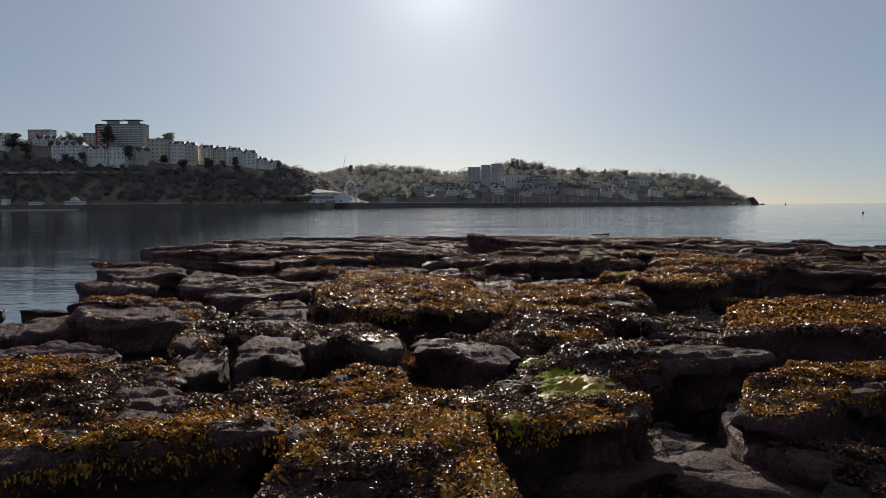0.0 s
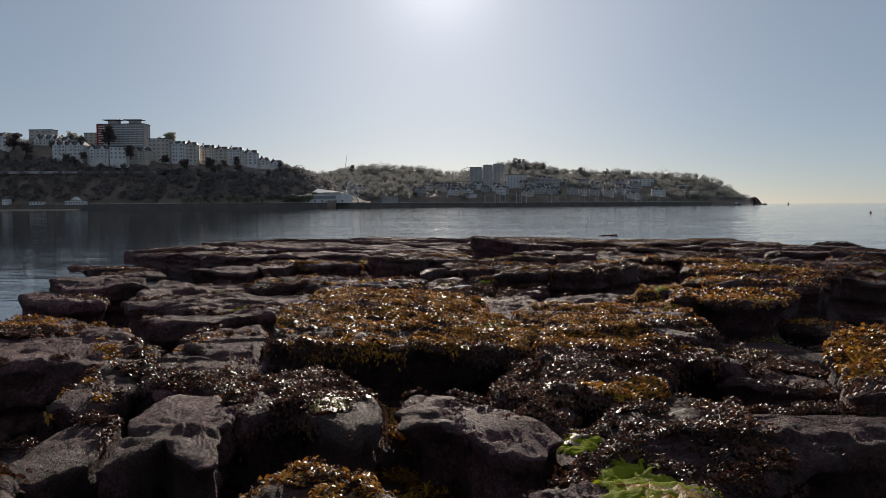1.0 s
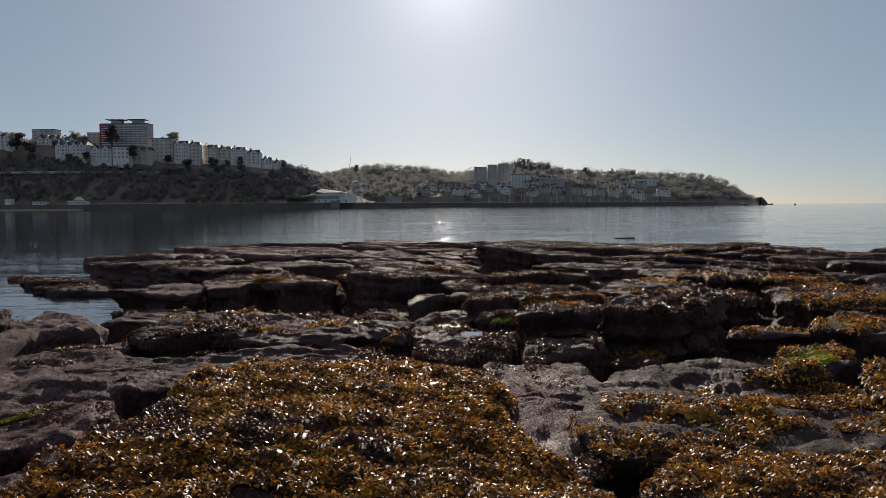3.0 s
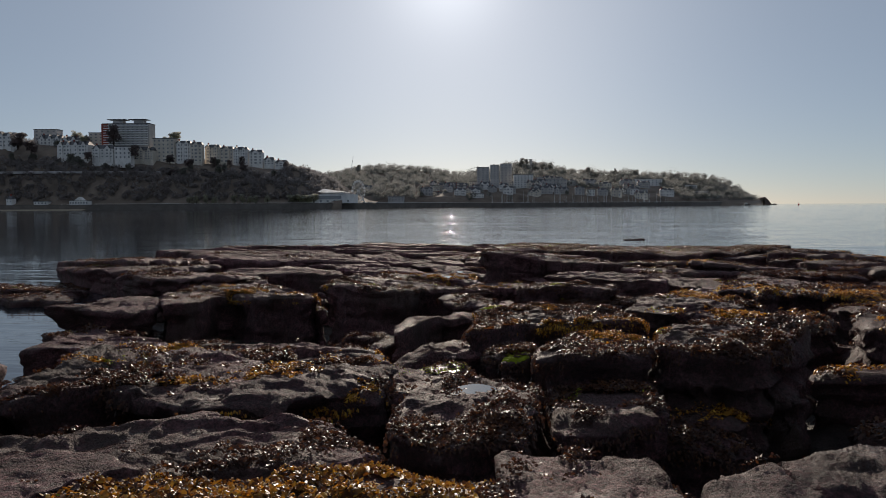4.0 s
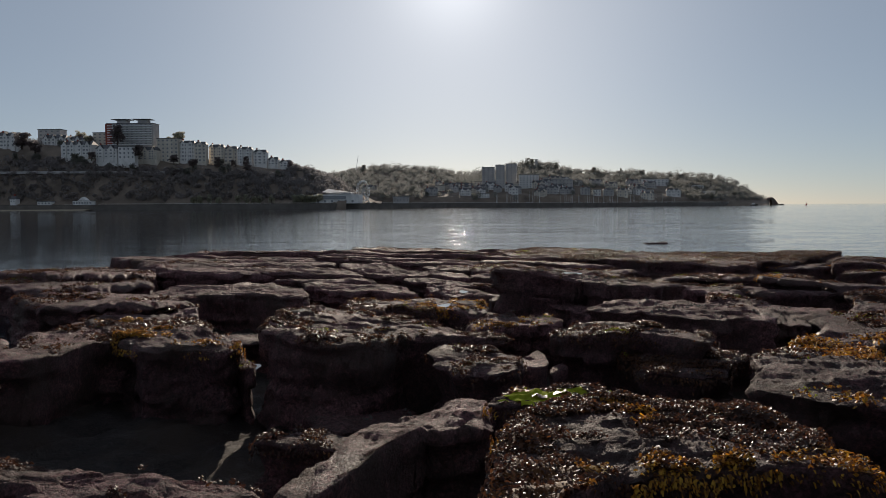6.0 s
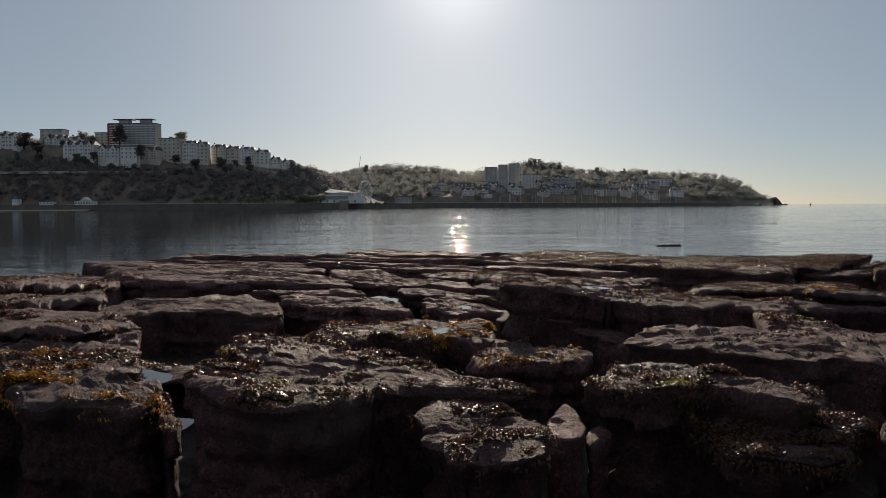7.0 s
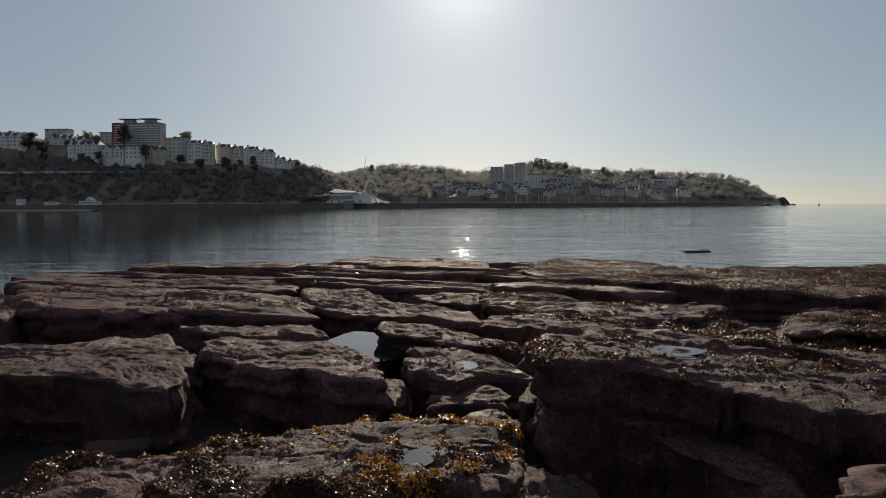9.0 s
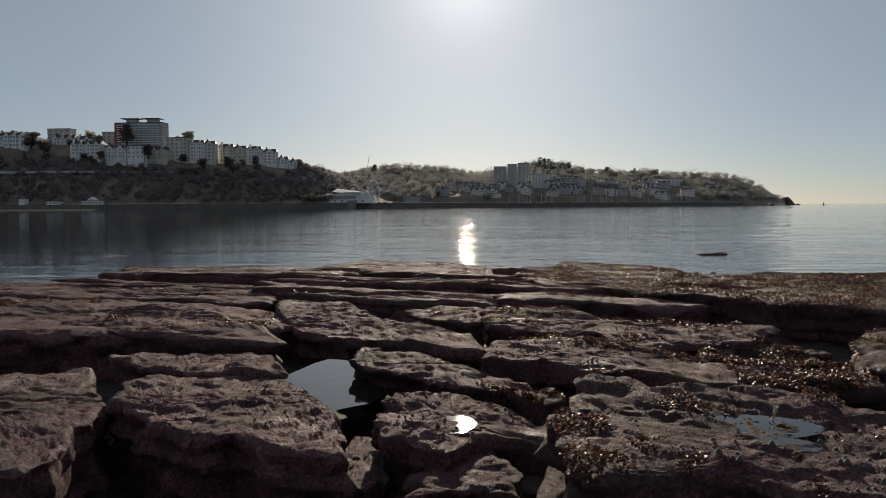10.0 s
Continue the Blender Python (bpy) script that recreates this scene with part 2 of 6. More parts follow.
LEAF = leaf_material("spring and autumn foliage", [(0.3, (0.085, 0.085, 0.05)), (0.55, (0.12, 0.115, 0.065)), (0.75, (0.16, 0.135, 0.08)), (0.9, (0.16, 0.10, 0.07))])
LEAF_SCRUB = leaf_material("dry spring scrub", [(0.3, (0.15, 0.12, 0.11)), (0.6, (0.20, 0.16, 0.15)), (0.9, (0.25, 0.18, 0.15))], 0.45, 0.45)
LEAF_PALE = leaf_material("pale spring foliage", [(0.3, (0.2, 0.19, 0.08)), (0.8, (0.36, 0.31, 0.13))], 0.6, 0.6)
LEAF_DARK = leaf_material("dark russet foliage", [(0.3, (0.09, 0.06, 0.055)), (0.8, (0.16, 0.09, 0.075))], 0.3, 0.5)
SCRUB = plain("dry hillside scrub", (0.19, 0.15, 0.12), 0.95, 0, 0.5, 0.05)
EARTH = plain("bare cliff earth", (0.2, 0.15, 0.125), 0.9, 0, 0.4, 0.03)
WALL_WHITE = plain("white render", (0.8, 0.78, 0.76), 0.8, 0, 0.2, 0.15)
WALL_CREAM = plain("cream render", (0.68, 0.62, 0.54), 0.8, 0, 0.2, 0.15)
WALL_GREY = plain("grey concrete", (0.5, 0.48, 0.47), 0.85, 0, 0.25, 0.15)
WALL_RED = plain("red brick cladding", (0.30, 0.07, 0.05), 0.8, 0, 0.2, 0.2)
ROOF_SLATE = plain("slate roof", (0.09, 0.09, 0.10), 0.6, 0, 0.3, 0.3)
ROOF_PALE = plain("pale metal roof", (0.7, 0.72, 0.74), 0.3, 0.0, 0.1, 0.2)
GLASS = material("dark window glass", 0.25, (0.26, 0.27, 0.29))[0]
QUAY = plain("weathered sea wall stone", (0.16, 0.14, 0.125), 0.85, 0, 0.35, 0.12)
PAINT_WHITE = plain("white paint", (0.8, 0.8, 0.8), 0.5)
STEEL = plain("painted steel", (0.5, 0.52, 0.54), 0.4, 0.3)
TARMAC = plain("promenade tarmac", (0.06, 0.06, 0.06), 0.9)
SAND = plain("wet sand", (0.35, 0.29, 0.21), 0.7, 0, 0.2, 0.1)
RED_PAINT = plain("red buoy paint", (0.5, 0.05, 0.03), 0.5)
BARK = plain("tree bark", (0.08, 0.06, 0.045), 0.9)
LIMPET = plain("dark limpet shell", (0.045, 0.035, 0.03), 0.6, 0, 0.3, 8)


# ---- the reef: ground, sea ----
def reef_level(y):
    return 1.60 - 0.024 * (np.asarray(y, float) - 12)


def coast(x, y):
    """Metres inland from the water's edge: an outer edge ahead and an inlet on the left."""
    x, y = np.asarray(x, float), np.asarray(y, float)
    wob = fbm(x * 0.12, y * 0.12, seed=5, octaves=4) * 2.2
    ahead = 61.5 - 0.22 * np.abs(x - 2) + wob - y
    edge = -9.5 - 4.5 * smooth(42, 58, y) - 8.0 * (1 - smooth(12, 21, y)) - 40 * (1 - smooth(-10, 15, y))
    return np.minimum(ahead, (x - edge + wob * 0.7) * 1.0)


def ground_height(x, y):
    d = coast(x, y)
    base = reef_level(y) - 1.06 + 0.2 * smooth(38, 42, y) + 0.2 * fbm(x * 0.35, y * 0.35, seed=11, octaves=4) + 0.09 * fbm(x * 2.4, y * 2.4, seed=12, octaves=5, gain=0.6)
    base = np.maximum(base, 0.05 + 0.03 * fbm(x * 2.4, y * 2.4, seed=12, octaves=3))
    base = base + 2.2 * smooth(-4, -45, y)
    shelf = -0.9 + 0.30 * np.clip(d + 2.0, -3, 30) * 0.9 + 0.12 * fbm(x * 0.8, y * 0.8, seed=13, octaves=3)
    return np.minimum(base, shelf)


gx = np.concatenate([np.linspace(-140, -20, 40, endpoint=False), np.linspace(-20, 22, 260), np.linspace(22, 140, 41)[1:]])
gy = np.concatenate([np.linspace(-120, 0, 60, endpoint=False), np.linspace(0, 68, 400), np.linspace(68, 110, 15)[1:]])
GX, GY = np.meshgrid(gx, gy)
# the floor's dark colour stands in for shade in the gaps between slabs
ground = new("ground", mesh_from("ground", np.stack([GX, GY, ground_height(GX, GY)], -1).reshape(-1, 3), grid_faces(len(gy), len(gx)), GROUND_SHADED))
tagged(ground, "wet rocky floor of a tidal reef, coloured dark for the shade between slabs", "ground", kind="structure")

# the sea: one sheet to the horizon, with a low swell and ripples, finer towards the reef
sr = np.concatenate([[0.0, 8.0, 16.0], np.geomspace(22, 1500, 400), [1900, 2500, 3400, 5000]])
sa_ = np.concatenate([np.linspace(-180, -62, 14, endpoint=False), np.linspace(-62, 62, 250), np.linspace(62, 180, 15)[1:-1]])
SR, SA = np.meshgrid(sr, np.radians(sa_), indexing="ij")
SX, SY = SR * np.sin(SA), 12 + SR * np.cos(SA)
calm = 1 - smooth(1100, 1500, SR)
streak = 0.55 + 0.45 * smooth(-0.3, 0.5, fbm(SX * 0.012, SY * 0.05, seed=73, octaves=3))
# calmer in the lee of the headland
lee = 0.4 + 0.6 * smooth(-0.28, 0.02, SX / np.maximum(np.abs(SY), 20))
SZ = calm * streak * lee * (0.05 * fbm(SX * 0.035, SY * 0.12, seed=70, octaves=2) + 0.017 * fbm(SX * 0.14, SY * 0.45, seed=71, octaves=3, gain=0.55))
water = new("water", mesh_from("water", np.stack([SX, SY, SZ], -1).reshape(-1, 3), grid_faces(len(sr), len(sa_), wrap=True), SEA))
tagged(water, "calm grey-blue sea with small glinting ripples", "sea", kind="structure")


# ---- rock slabs ----
TOPS = []


def build_stone(x, y, a, b, th, rim, place, top, thick, dip, fine, size, weed, tone, fill, seed):
    """One bedded stone: its top as rings inside the rim, its sides stepped bed by bed, its foot in the ground."""
    rnd = random.Random(seed + 1)
    seg = len(th)
    c, s = np.cos(th), np.sin(th)
    rings = int(np.clip((a + b) / 2 / fine, 6, 44))
    sides = int(np.clip(thick / 0.06, 5, 6 if fine > 0.15 else 15))
    rho = 1 - (1 - np.linspace(0.02, 1, rings)) ** 1.25
    U, V = rho[:, None] * (rim * c)[None], rho[:, None] * (rim * s)[None]
    X, Y = place(U, V)
    Z = top(X, Y, np.repeat(rho[:, None], seg, 1))
    rows = [np.stack([X, Y, Z], -1)]
    ox, oy = X[-1] - X[0].mean(), Y[-1] - Y[0].mean()
    ln = np.hypot(ox, oy)
    ox, oy = ox / ln, oy / ln
    under = rnd.uniform(0.0, 0.2)
    for k in range(1, sides + 1):
        f = k / sides
        zz = Z[-1] - thick * f
        bed = (zz + dip * (X[-1] - x)) / 0.11 + 0.7 * value_noise(X[-1] * 1.1, Y[-1] * 1.1, seed=seed + 5)
        out = 0.085 * hashed(np.floor(bed), bed * 0, bed * 0, seed) + 0.13 * fbm(X[-1] * 1.8, Y[-1] * 1.8, zz * 3, seed=seed + 6, octaves=4) + 0.03
        out = (out - 0.05 - under * math.sin(math.pi * min(1, f * 1.3))) * size * smooth(0, 0.1, f)
        rows.append(np.stack([X[-1] + ox * out, Y[-1] + oy * out, zz], -1)[None])
    verts = np.concatenate(rows, 0).reshape(-1, 3)
    faces = grid_faces(rings + sides, seg, wrap=True)
    # the middle of the top is closed by a fan
    centre = np.array([[X[0].mean(), Y[0].mean(), Z[0].mean()]])
    me = mesh_from("rock", np.concatenate([verts, centre]), faces[:, ::-1], STONE_DARK if weed > 0.3 or fill else STONE)
    bm = bmesh.new()
    bm.from_mesh(me)
    bm.verts.ensure_lookup_table()
    ring = [bm.verts[j] for j in range(seg)]
    mid = bm.verts[len(verts)]
    for j in range(seg):
        f = bm.faces.new((mid, ring[j], ring[(j + 1) % seg]))
        f.smooth = True
    bm.normal_update()
    bm.to_mesh(me)
    bm.free()
    ob = new("rock", me)
    width = 2 * a
    how = "thick with amber wrack" if weed > 0.6 and tone == "o" else "patched with brown wrack" if weed > 0.25 else "bare and barnacled"
    if tone == "g":
        how = "topped with bright green sea lettuce"
    if tone == "w":
        how = "wet and glinting"
    tagged(ob, ("small" if width < 1 else "broad" if width > 2.5 else "weathered") + " sandstone slab on the reef, " + how, "rock", "reef rocks")
    TOPS.append((x, y, width, 2 * b, weed, tone, place, top, rim, th, seed))
    return ob


def worn_top(px, py, seed, size):
    """Swells, stepped beds, lumps, joints and pits of a worn bedding plane."""
    h = size * 0.05 * fbm(px * 0.7, py * 0.8, seed=seed + 2, octaves=4)
    q = 1.9 * fbm(px * 0.4 + 3, py * 0.9, seed=seed + 3, octaves=3) + 0.35 * value_noise(px * 4, py * 4, seed=seed)
    h = h + size * 0.032 * (np.floor(q) + smooth(0.86, 1.0, q - np.floor(q)))
    h = h + size * 0.018 * (0.5 - np.abs(fbm(px * 2.1, py * 2.1, seed=7, octaves=4, gain=0.65)))
    crack = np.abs(fbm(px * 0.6, py * 1.1, seed=seed + 4, octaves=3))
    h = h - size * 0.06 * np.exp(-((crack / 0.014) ** 2))
    return h + 0.013 * fbm(px * 7, py * 7, seed=9, octaves=3, gain=0.7) - 0.008 * smooth(0.55, 0.8, value_noise(px * 9, py * 9, seed=8))


def ledge(z, dip, thick, weed, tone, outline):
    """A ledge of the reef: height of its top, dip to the side, thickness, cover of weed, kind of weed, corners of its plan."""
    seed = len(TOPS) * 7 + 3
    rnd = random.Random(seed)
    pts = np.array(outline).reshape(-1, 2)
    nxt = np.roll(pts, -1, 0)
    cr = pts[:, 0] * nxt[:, 1] - nxt[:, 0] * pts[:, 1]
    x, y = (((pts + nxt) * cr[:, None]).sum(0) / (3 * cr.sum())).tolist()
    a, b = float(np.ptp(pts[:, 0])) / 2, max(float(np.ptp(pts[:, 1])) / 2, 0.12)
    fine = 0.05 if abs(x) < 5 and y < 40 else 0.075
    seg = int(np.clip((a + b) * 4 / fine, 48, 300))
    th = np.linspace(0, 2 * math.pi, seg, endpoint=False)
    d = np.stack([np.cos(th), np.sin(th)], -1)
    p0, p1 = (pts - (x, y)) / (a, b), (nxt - (x, y)) / (a, b)
    e = p1 - p0
    den = d[:, None, 0] * e[None, :, 1] - d[:, None, 1] * e[None, :, 0]
    den = np.where(np.abs(den) < 1e-9, 1e-9, den)
    far = (p0[None, :, 0] * e[None, :, 1] - p0[None, :, 1] * e[None, :, 0]) / den
    along = (p0[None, :, 0] * d[:, None, 1] - p0[None, :, 1] * d[:, None, 0]) / den
    rim = np.where((far > 0) & (along >= -1e-6) & (along <= 1 + 1e-6), far, 0).max(1)
    rim = np.maximum(rim, 0.08)
    for k in range(3):
        rim = (np.roll(rim, 1) + 2 * rim + np.roll(rim, -1)) / 4
    # broken, notched edge
    ex, ey = x + rim * a * d[:, 0], y + rim * b * d[:, 1]
    reach = np.hypot(rim * a * d[:, 0], rim * b * d[:, 1])
    notch = 0.10 * fbm(ex * 1.3, ey * 1.3, seed=seed, octaves=4, gain=0.6) + 0.05 * smooth(0.2, 0.5, value_noise(ex * 3, ey * 3, seed=seed + 1))
    rim = rim * (1 + np.clip(notch * min(1.0, 2 * min(a, b)) / np.maximum(reach, 0.15), -0.2, 0.2))
    size = min(1.0, min(a, b) * 1.6)
    mean = float(np.mean(reach))
    drop, lip = rnd.uniform(0.02, 0.06) * (0.4 + 0.6 * size), rnd.uniform(0.06, 0.13)

    def place(u, v):
        return x + u * a, y + v * b

    def top(px, py, rho):
        h = z - dip * (px - x) - 0.024 * (py - y) + worn_top(px, py, seed, size)
        worn = value_noise(px * 1.4, py * 1.4, seed=seed + 8) + 0.5 * value_noise(px * 5, py * 5, seed=seed + 9)
        inward = np.clip(1 - (1 - rho) * mean / (lip * (1 + 0.5 * worn)), 0, 1)
        return h - drop * (1 + 0.6 * worn) * inward ** 2

    return build_stone(x, y, a, b, th, rim, place, top, thick + 0.3, dip, fine, size, weed, tone, False, seed)


def slab(x, y, z, width, depth, yaw, taper, skew, dip, thick, weed, tone, fill=False):
    """A bedded sandstone slab: centre of its top, size, turn, shape of its outline, dip to the side, thickness and cover of weed."""
    seed = len(TOPS) * 7 + 3
    rnd = random.Random(seed)
    a, b = width / 2 * 1.13, max(depth / 2 * 1.13, 0.16)
    fine = 0.12 if 4.3 < y < 50 and abs(x) < 12 else 0.24
    seg = int(np.clip((a + b) * 4 / fine, 36, 210))
    power = rnd.uniform(3.2, 6.0)
    th = np.linspace(0, 2 * math.pi, seg, endpoint=False)
    c, s = np.cos(th), np.sin(th)
    rim = (np.abs(c) ** power + np.abs(s) ** power) ** (-1 / power)
    # broken off along straight joints
    for k in range(rnd.randint(3, 6)):
        at = rnd.uniform(0, math.tau)
        away = np.cos(th - at)
        rim = np.where(away > 0.05, np.minimum(rim, rnd.uniform(0.98, 1.25) / np.maximum(away, 0.05)), rim)
    rim = rim * (1 + 0.12 * fbm(c * 1.9 + 5, s * 1.9, seed=seed, octaves=3) + 0.04 * fbm(c * 9, s * 9, seed=seed + 1, octaves=3))
    cy, sy = math.cos(radians(yaw)), math.sin(radians(yaw))
    size = min(1.0, min(a, b) * 1.6)
    drop, lip = rnd.uniform(0.05, 0.11) * size, rnd.uniform(0.12, 0.25)
    mean = (a + b) / 2
    # beds dip seaward, so that their landward edges stand up
    lean = 0.03 + rnd.uniform(-0.012, 0.025)
    base_z = z - lean * depth * 0.4

    def place(u, v):
        lx, ly = u * a * (1 + taper * v) + skew * width / 2 * v, v * b
        return x + lx * cy - ly * sy, y + lx * sy + ly * cy

    def top(px, py, rho):
        h = base_z - dip * (px - x) - (0.024 + lean) * (py - y) + worn_top(px, py, seed, size)
        worn = value_noise(px * 1.4, py * 1.4, seed=seed + 8) + 0.5 * value_noise(px * 5, py * 5, seed=seed + 9)
        inward = np.clip(1 - (1 - rho) * mean / (lip * (1 + 0.5 * worn)), 0, 1)
        return h - drop * (1 + 0.6 * worn) * inward ** 2

    return build_stone(x, y, a, b, th, rim, place, top, thick, dip, fine, size, weed, tone, fill, seed)


ledge(1.50, 0.000, 0.9, 0.90, "o", (-3.81, 8.62, -3.27, 9.03, -2.83, 9.18, -2.33, 9.24, -1.69, 8.95, -1.43, 8.51, -1.34, 7.91, -1.72, 7.71, -2.16, 7.90, -2.74, 7.86, -2.91, 7.37))
ledge(1.50, 0.000, 0.9, 0.70, "o", (-2.74, 7.13, -2.29, 7.40, -1.92, 7.68, -1.32, 7.87, -0.74, 7.92, -0.32, 7.42, -0.06, 6.91, -0.05, 6.54, -0.15, 6.42, -0.46, 6.59, -0.78, 6.47, -1.20, 6.39, -1.69, 6.40, -1.64, 6.02, -1.94, 6.01))
ledge(1.52, 0.000, 0.9, 0.92, "o", (-0.89, 8.29, -0.42, 8.46, 0.03, 9.24, 0.33, 8.84, 0.55, 8.08, 0.97, 7.91, 1.04, 7.33, 0.57, 7.50, 0.09, 7.32, -0.31, 7.39, -0.67, 7.67))
ledge(1.50, 0.000, 0.9, 0.92, "o", (-0.28, 7.25, 0.17, 6.83, 0.48, 7.26, 1.00, 7.26, 1.06, 6.72, 1.11, 6.08, 1.13, 5.72, 0.98, 5.23, 0.20, 5.21, -0.08, 5.70, -0.02, 6.26))
ledge(1.36, 0.000, 0.9, 0.60, "o", (-0.04, 7.82, 0.39, 8.19, 0.96, 7.83, 0.96, 7.21, 0.50, 7.01, 0.14, 7.00))
ledge(1.40, 0.000, 0.9, 0.85, "g", (1.06, 8.20, 1.34, 9.03, 1.66, 9.48, 1.96, 9.78, 2.17, 9.34, 2.20, 8.46, 2.33, 8.02, 2.22, 7.56, 1.99, 7.37, 1.73, 7.16, 1.50, 7.36, 1.23, 7.39, 1.09, 7.65))
ledge(1.46, 0.000, 0.9, 0.10, "d", (0.33, 9.72, 0.41, 10.98, 0.78, 10.76, 1.36, 9.82, 1.39, 9.09, 1.17, 9.21, 0.69, 9.78, 0.43, 9.92))
ledge(1.38, 0.000, 0.9, 0.45, "d", (1.84, 9.98, 2.07, 11.07, 2.59, 11.11, 3.05, 10.64, 3.84, 11.02, 3.99, 9.92, 3.45, 9.47, 2.85, 9.19, 2.38, 9.13, 2.01, 9.02, 1.82, 9.47))
ledge(1.46, 0.000, 0.9, 0.75, "o", (3.01, 7.92, 3.48, 8.85, 3.98, 9.26, 4.32, 9.12, 4.84, 9.47, 5.48, 9.41, 4.60, 7.97, 3.93, 8.29, 3.40, 7.66, 3.16, 7.56, 3.05, 7.80))
ledge(1.17, 0.000, 0.9, 0.30, "d", (3.07, 8.64, 3.37, 9.22, 3.78, 9.11, 3.62, 8.45, 3.38, 7.94, 3.45, 7.64, 3.54, 7.37, 3.29, 7.08, 3.07, 7.24, 2.99, 7.50, 2.88, 7.63, 2.95, 8.09))
ledge(1.15, 0.000, 0.9, 0.60, "d", (3.23, 6.94, 3.71, 7.65, 4.07, 7.97, 4.62, 7.98, 3.45, 6.08, 2.83, 6.07))
ledge(0.95, 0.000, 0.6, 0.80, "o", (1.41, 7.17, 1.64, 7.54, 2.00, 7.40, 2.54, 7.28, 2.48, 6.55, 1.29, 6.53))
ledge(0.95, 0.000, 0.5, 0.50, "d", (2.57, 7.58, 2.77, 7.90, 2.92, 7.87, 2.92, 7.47, 2.74, 7.33))
ledge(1.45, 0.000, 0.9, 0.02, "d", (-5.34, 10.74, -4.30, 10.73, -3.58, 10.60, -2.63, 10.01, -2.52, 9.53, -2.47, 8.87, -2.96, 9.04, -3.97, 8.84))
ledge(1.40, 0.000, 0.9, 0.25, "d", (-1.74, 9.01, -1.84, 9.79, -1.69, 10.40, -1.50, 9.99, -1.38, 9.24, -1.49, 8.80))
ledge(1.52, 0.000, 0.9, 0.04, "d", (-1.03, 8.59, -1.29, 9.90, -1.29, 10.55, -1.01, 10.68, -0.67, 9.83, -0.43, 8.78, -0.67, 8.92, -0.92, 9.28, -1.02, 8.92))
ledge(1.48, 0.000, 0.9, 0.80, "d", (-0.83, 9.95, -0.84, 11.34, -0.51, 11.88, -0.16, 11.34, 0.25, 9.94, 0.23, 9.39, -0.08, 9.73, -0.37, 10.10, -0.60, 9.80))
ledge(1.44, 0.000, 0.9, 0.30, "o", (-1.86, 11.18, -2.14, 12.55, -2.20, 13.63, -1.53, 14.02, -1.03, 12.41, -0.79, 10.98, -0.89, 10.62, -1.27, 10.89, -1.54, 10.71))
ledge(1.38, 0.000, 0.9, 0.40, "o", (-2.34, 10.65, -2.73, 12.48, -2.47, 13.12, -2.10, 12.06, -1.86, 10.82, -2.09, 10.49))
ledge(1.48, 0.000, 0.9, 0.30, "o", (-4.16, 12.25, -4.81, 14.30, -4.41, 15.09, -3.27, 14.26, -2.53, 12.78, -2.55, 11.98, -3.28, 11.99, -3.70, 11.63))
ledge(1.32, 0.000, 0.9, 0.05, "d", (-6.28, 12.48, -5.61, 12.91, -5.46, 13.82, -5.13, 14.21, -4.37, 13.73, -4.04, 12.17, -4.30, 11.95, -4.73, 11.44, -5.37, 11.16))
ledge(1.36, 0.000, 0.9, 0.80, "o", (1.04, 11.32, 1.27, 12.36, 1.64, 12.36, 1.75, 11.08, 1.55, 10.09, 1.33, 10.46))
ledge(1.30, 0.000, 0.9, 0.70, "g", (1.44, 9.80, 1.56, 10.26, 1.88, 10.26, 1.77, 9.74, 1.50, 9.45))
ledge(1.44, 0.000, 0.9, 0.95, "o", (3.73, 10.78, 4.30, 12.37, 5.05, 13.79, 6.05, 14.64, 7.01, 14.81, 7.41, 14.43, 8.37, 14.14, 6.05, 10.34, 5.51, 10.77, 4.90, 11.00, 4.36, 11.25, 3.68, 10.35))
ledge(1.40, 0.000, 0.9, 0.95, "o", (1.44, 10.84, 1.72, 13.07, 2.62, 15.63, 3.04, 14.64, 3.02, 12.71, 2.45, 11.06, 2.02, 10.71, 1.74, 11.07))
ledge(1.58, 0.060, 0.9, 0.97, "o", (-0.85, 11.81, -0.82, 12.25, -0.39, 12.21, 0.33, 12.38, 1.09, 12.49, 1.42, 12.64, 1.67, 13.32, 1.68, 13.47, 1.33, 14.31, 1.14, 15.55, 0.98, 17.12, 0.02, 17.02, -0.74, 16.62, -1.29, 15.96, -1.40, 14.82, -1.25, 13.49))
ledge(1.42, 0.000, 0.9, 0.15, "w", (0.92, 17.89, 1.86, 17.54, 1.90, 15.73, 1.56, 14.57, 1.27, 14.12, 0.98, 14.96))
ledge(1.42, 0.000, 0.9, 0.03, "d", (-2.31, 13.00, -2.05, 13.41, -1.60, 13.58, -1.54, 13.90, -1.33, 13.32, -1.22, 12.82, -1.12, 12.15, -1.68, 12.14))
ledge(1.45, 0.000, 0.9, 0.15, "d", (-2.29, 13.46, -2.16, 13.99, -1.90, 14.17, -1.71, 14.56, -1.56, 14.15, -1.53, 13.65, -1.64, 13.45, -1.95, 13.25, -2.08, 13.15))
ledge(1.48, 0.000, 0.9, 0.12, "d", (-3.24, 14.65, -2.59, 15.10, -2.10, 15.61, -1.87, 16.11, -1.68, 15.43, -1.64, 14.74, -2.06, 14.51, -2.54, 14.22, -2.90, 14.15))
ledge(1.40, 0.000, 0.9, 0.10, "d", (-4.65, 17.07, -4.66, 17.71, -4.04, 18.19, -3.42, 18.71, -1.90, 17.81, -1.07, 18.29, -1.51, 16.69, -1.97, 16.34, -2.42, 15.74, -2.85, 15.47, -3.52, 16.20, -3.98, 16.04))
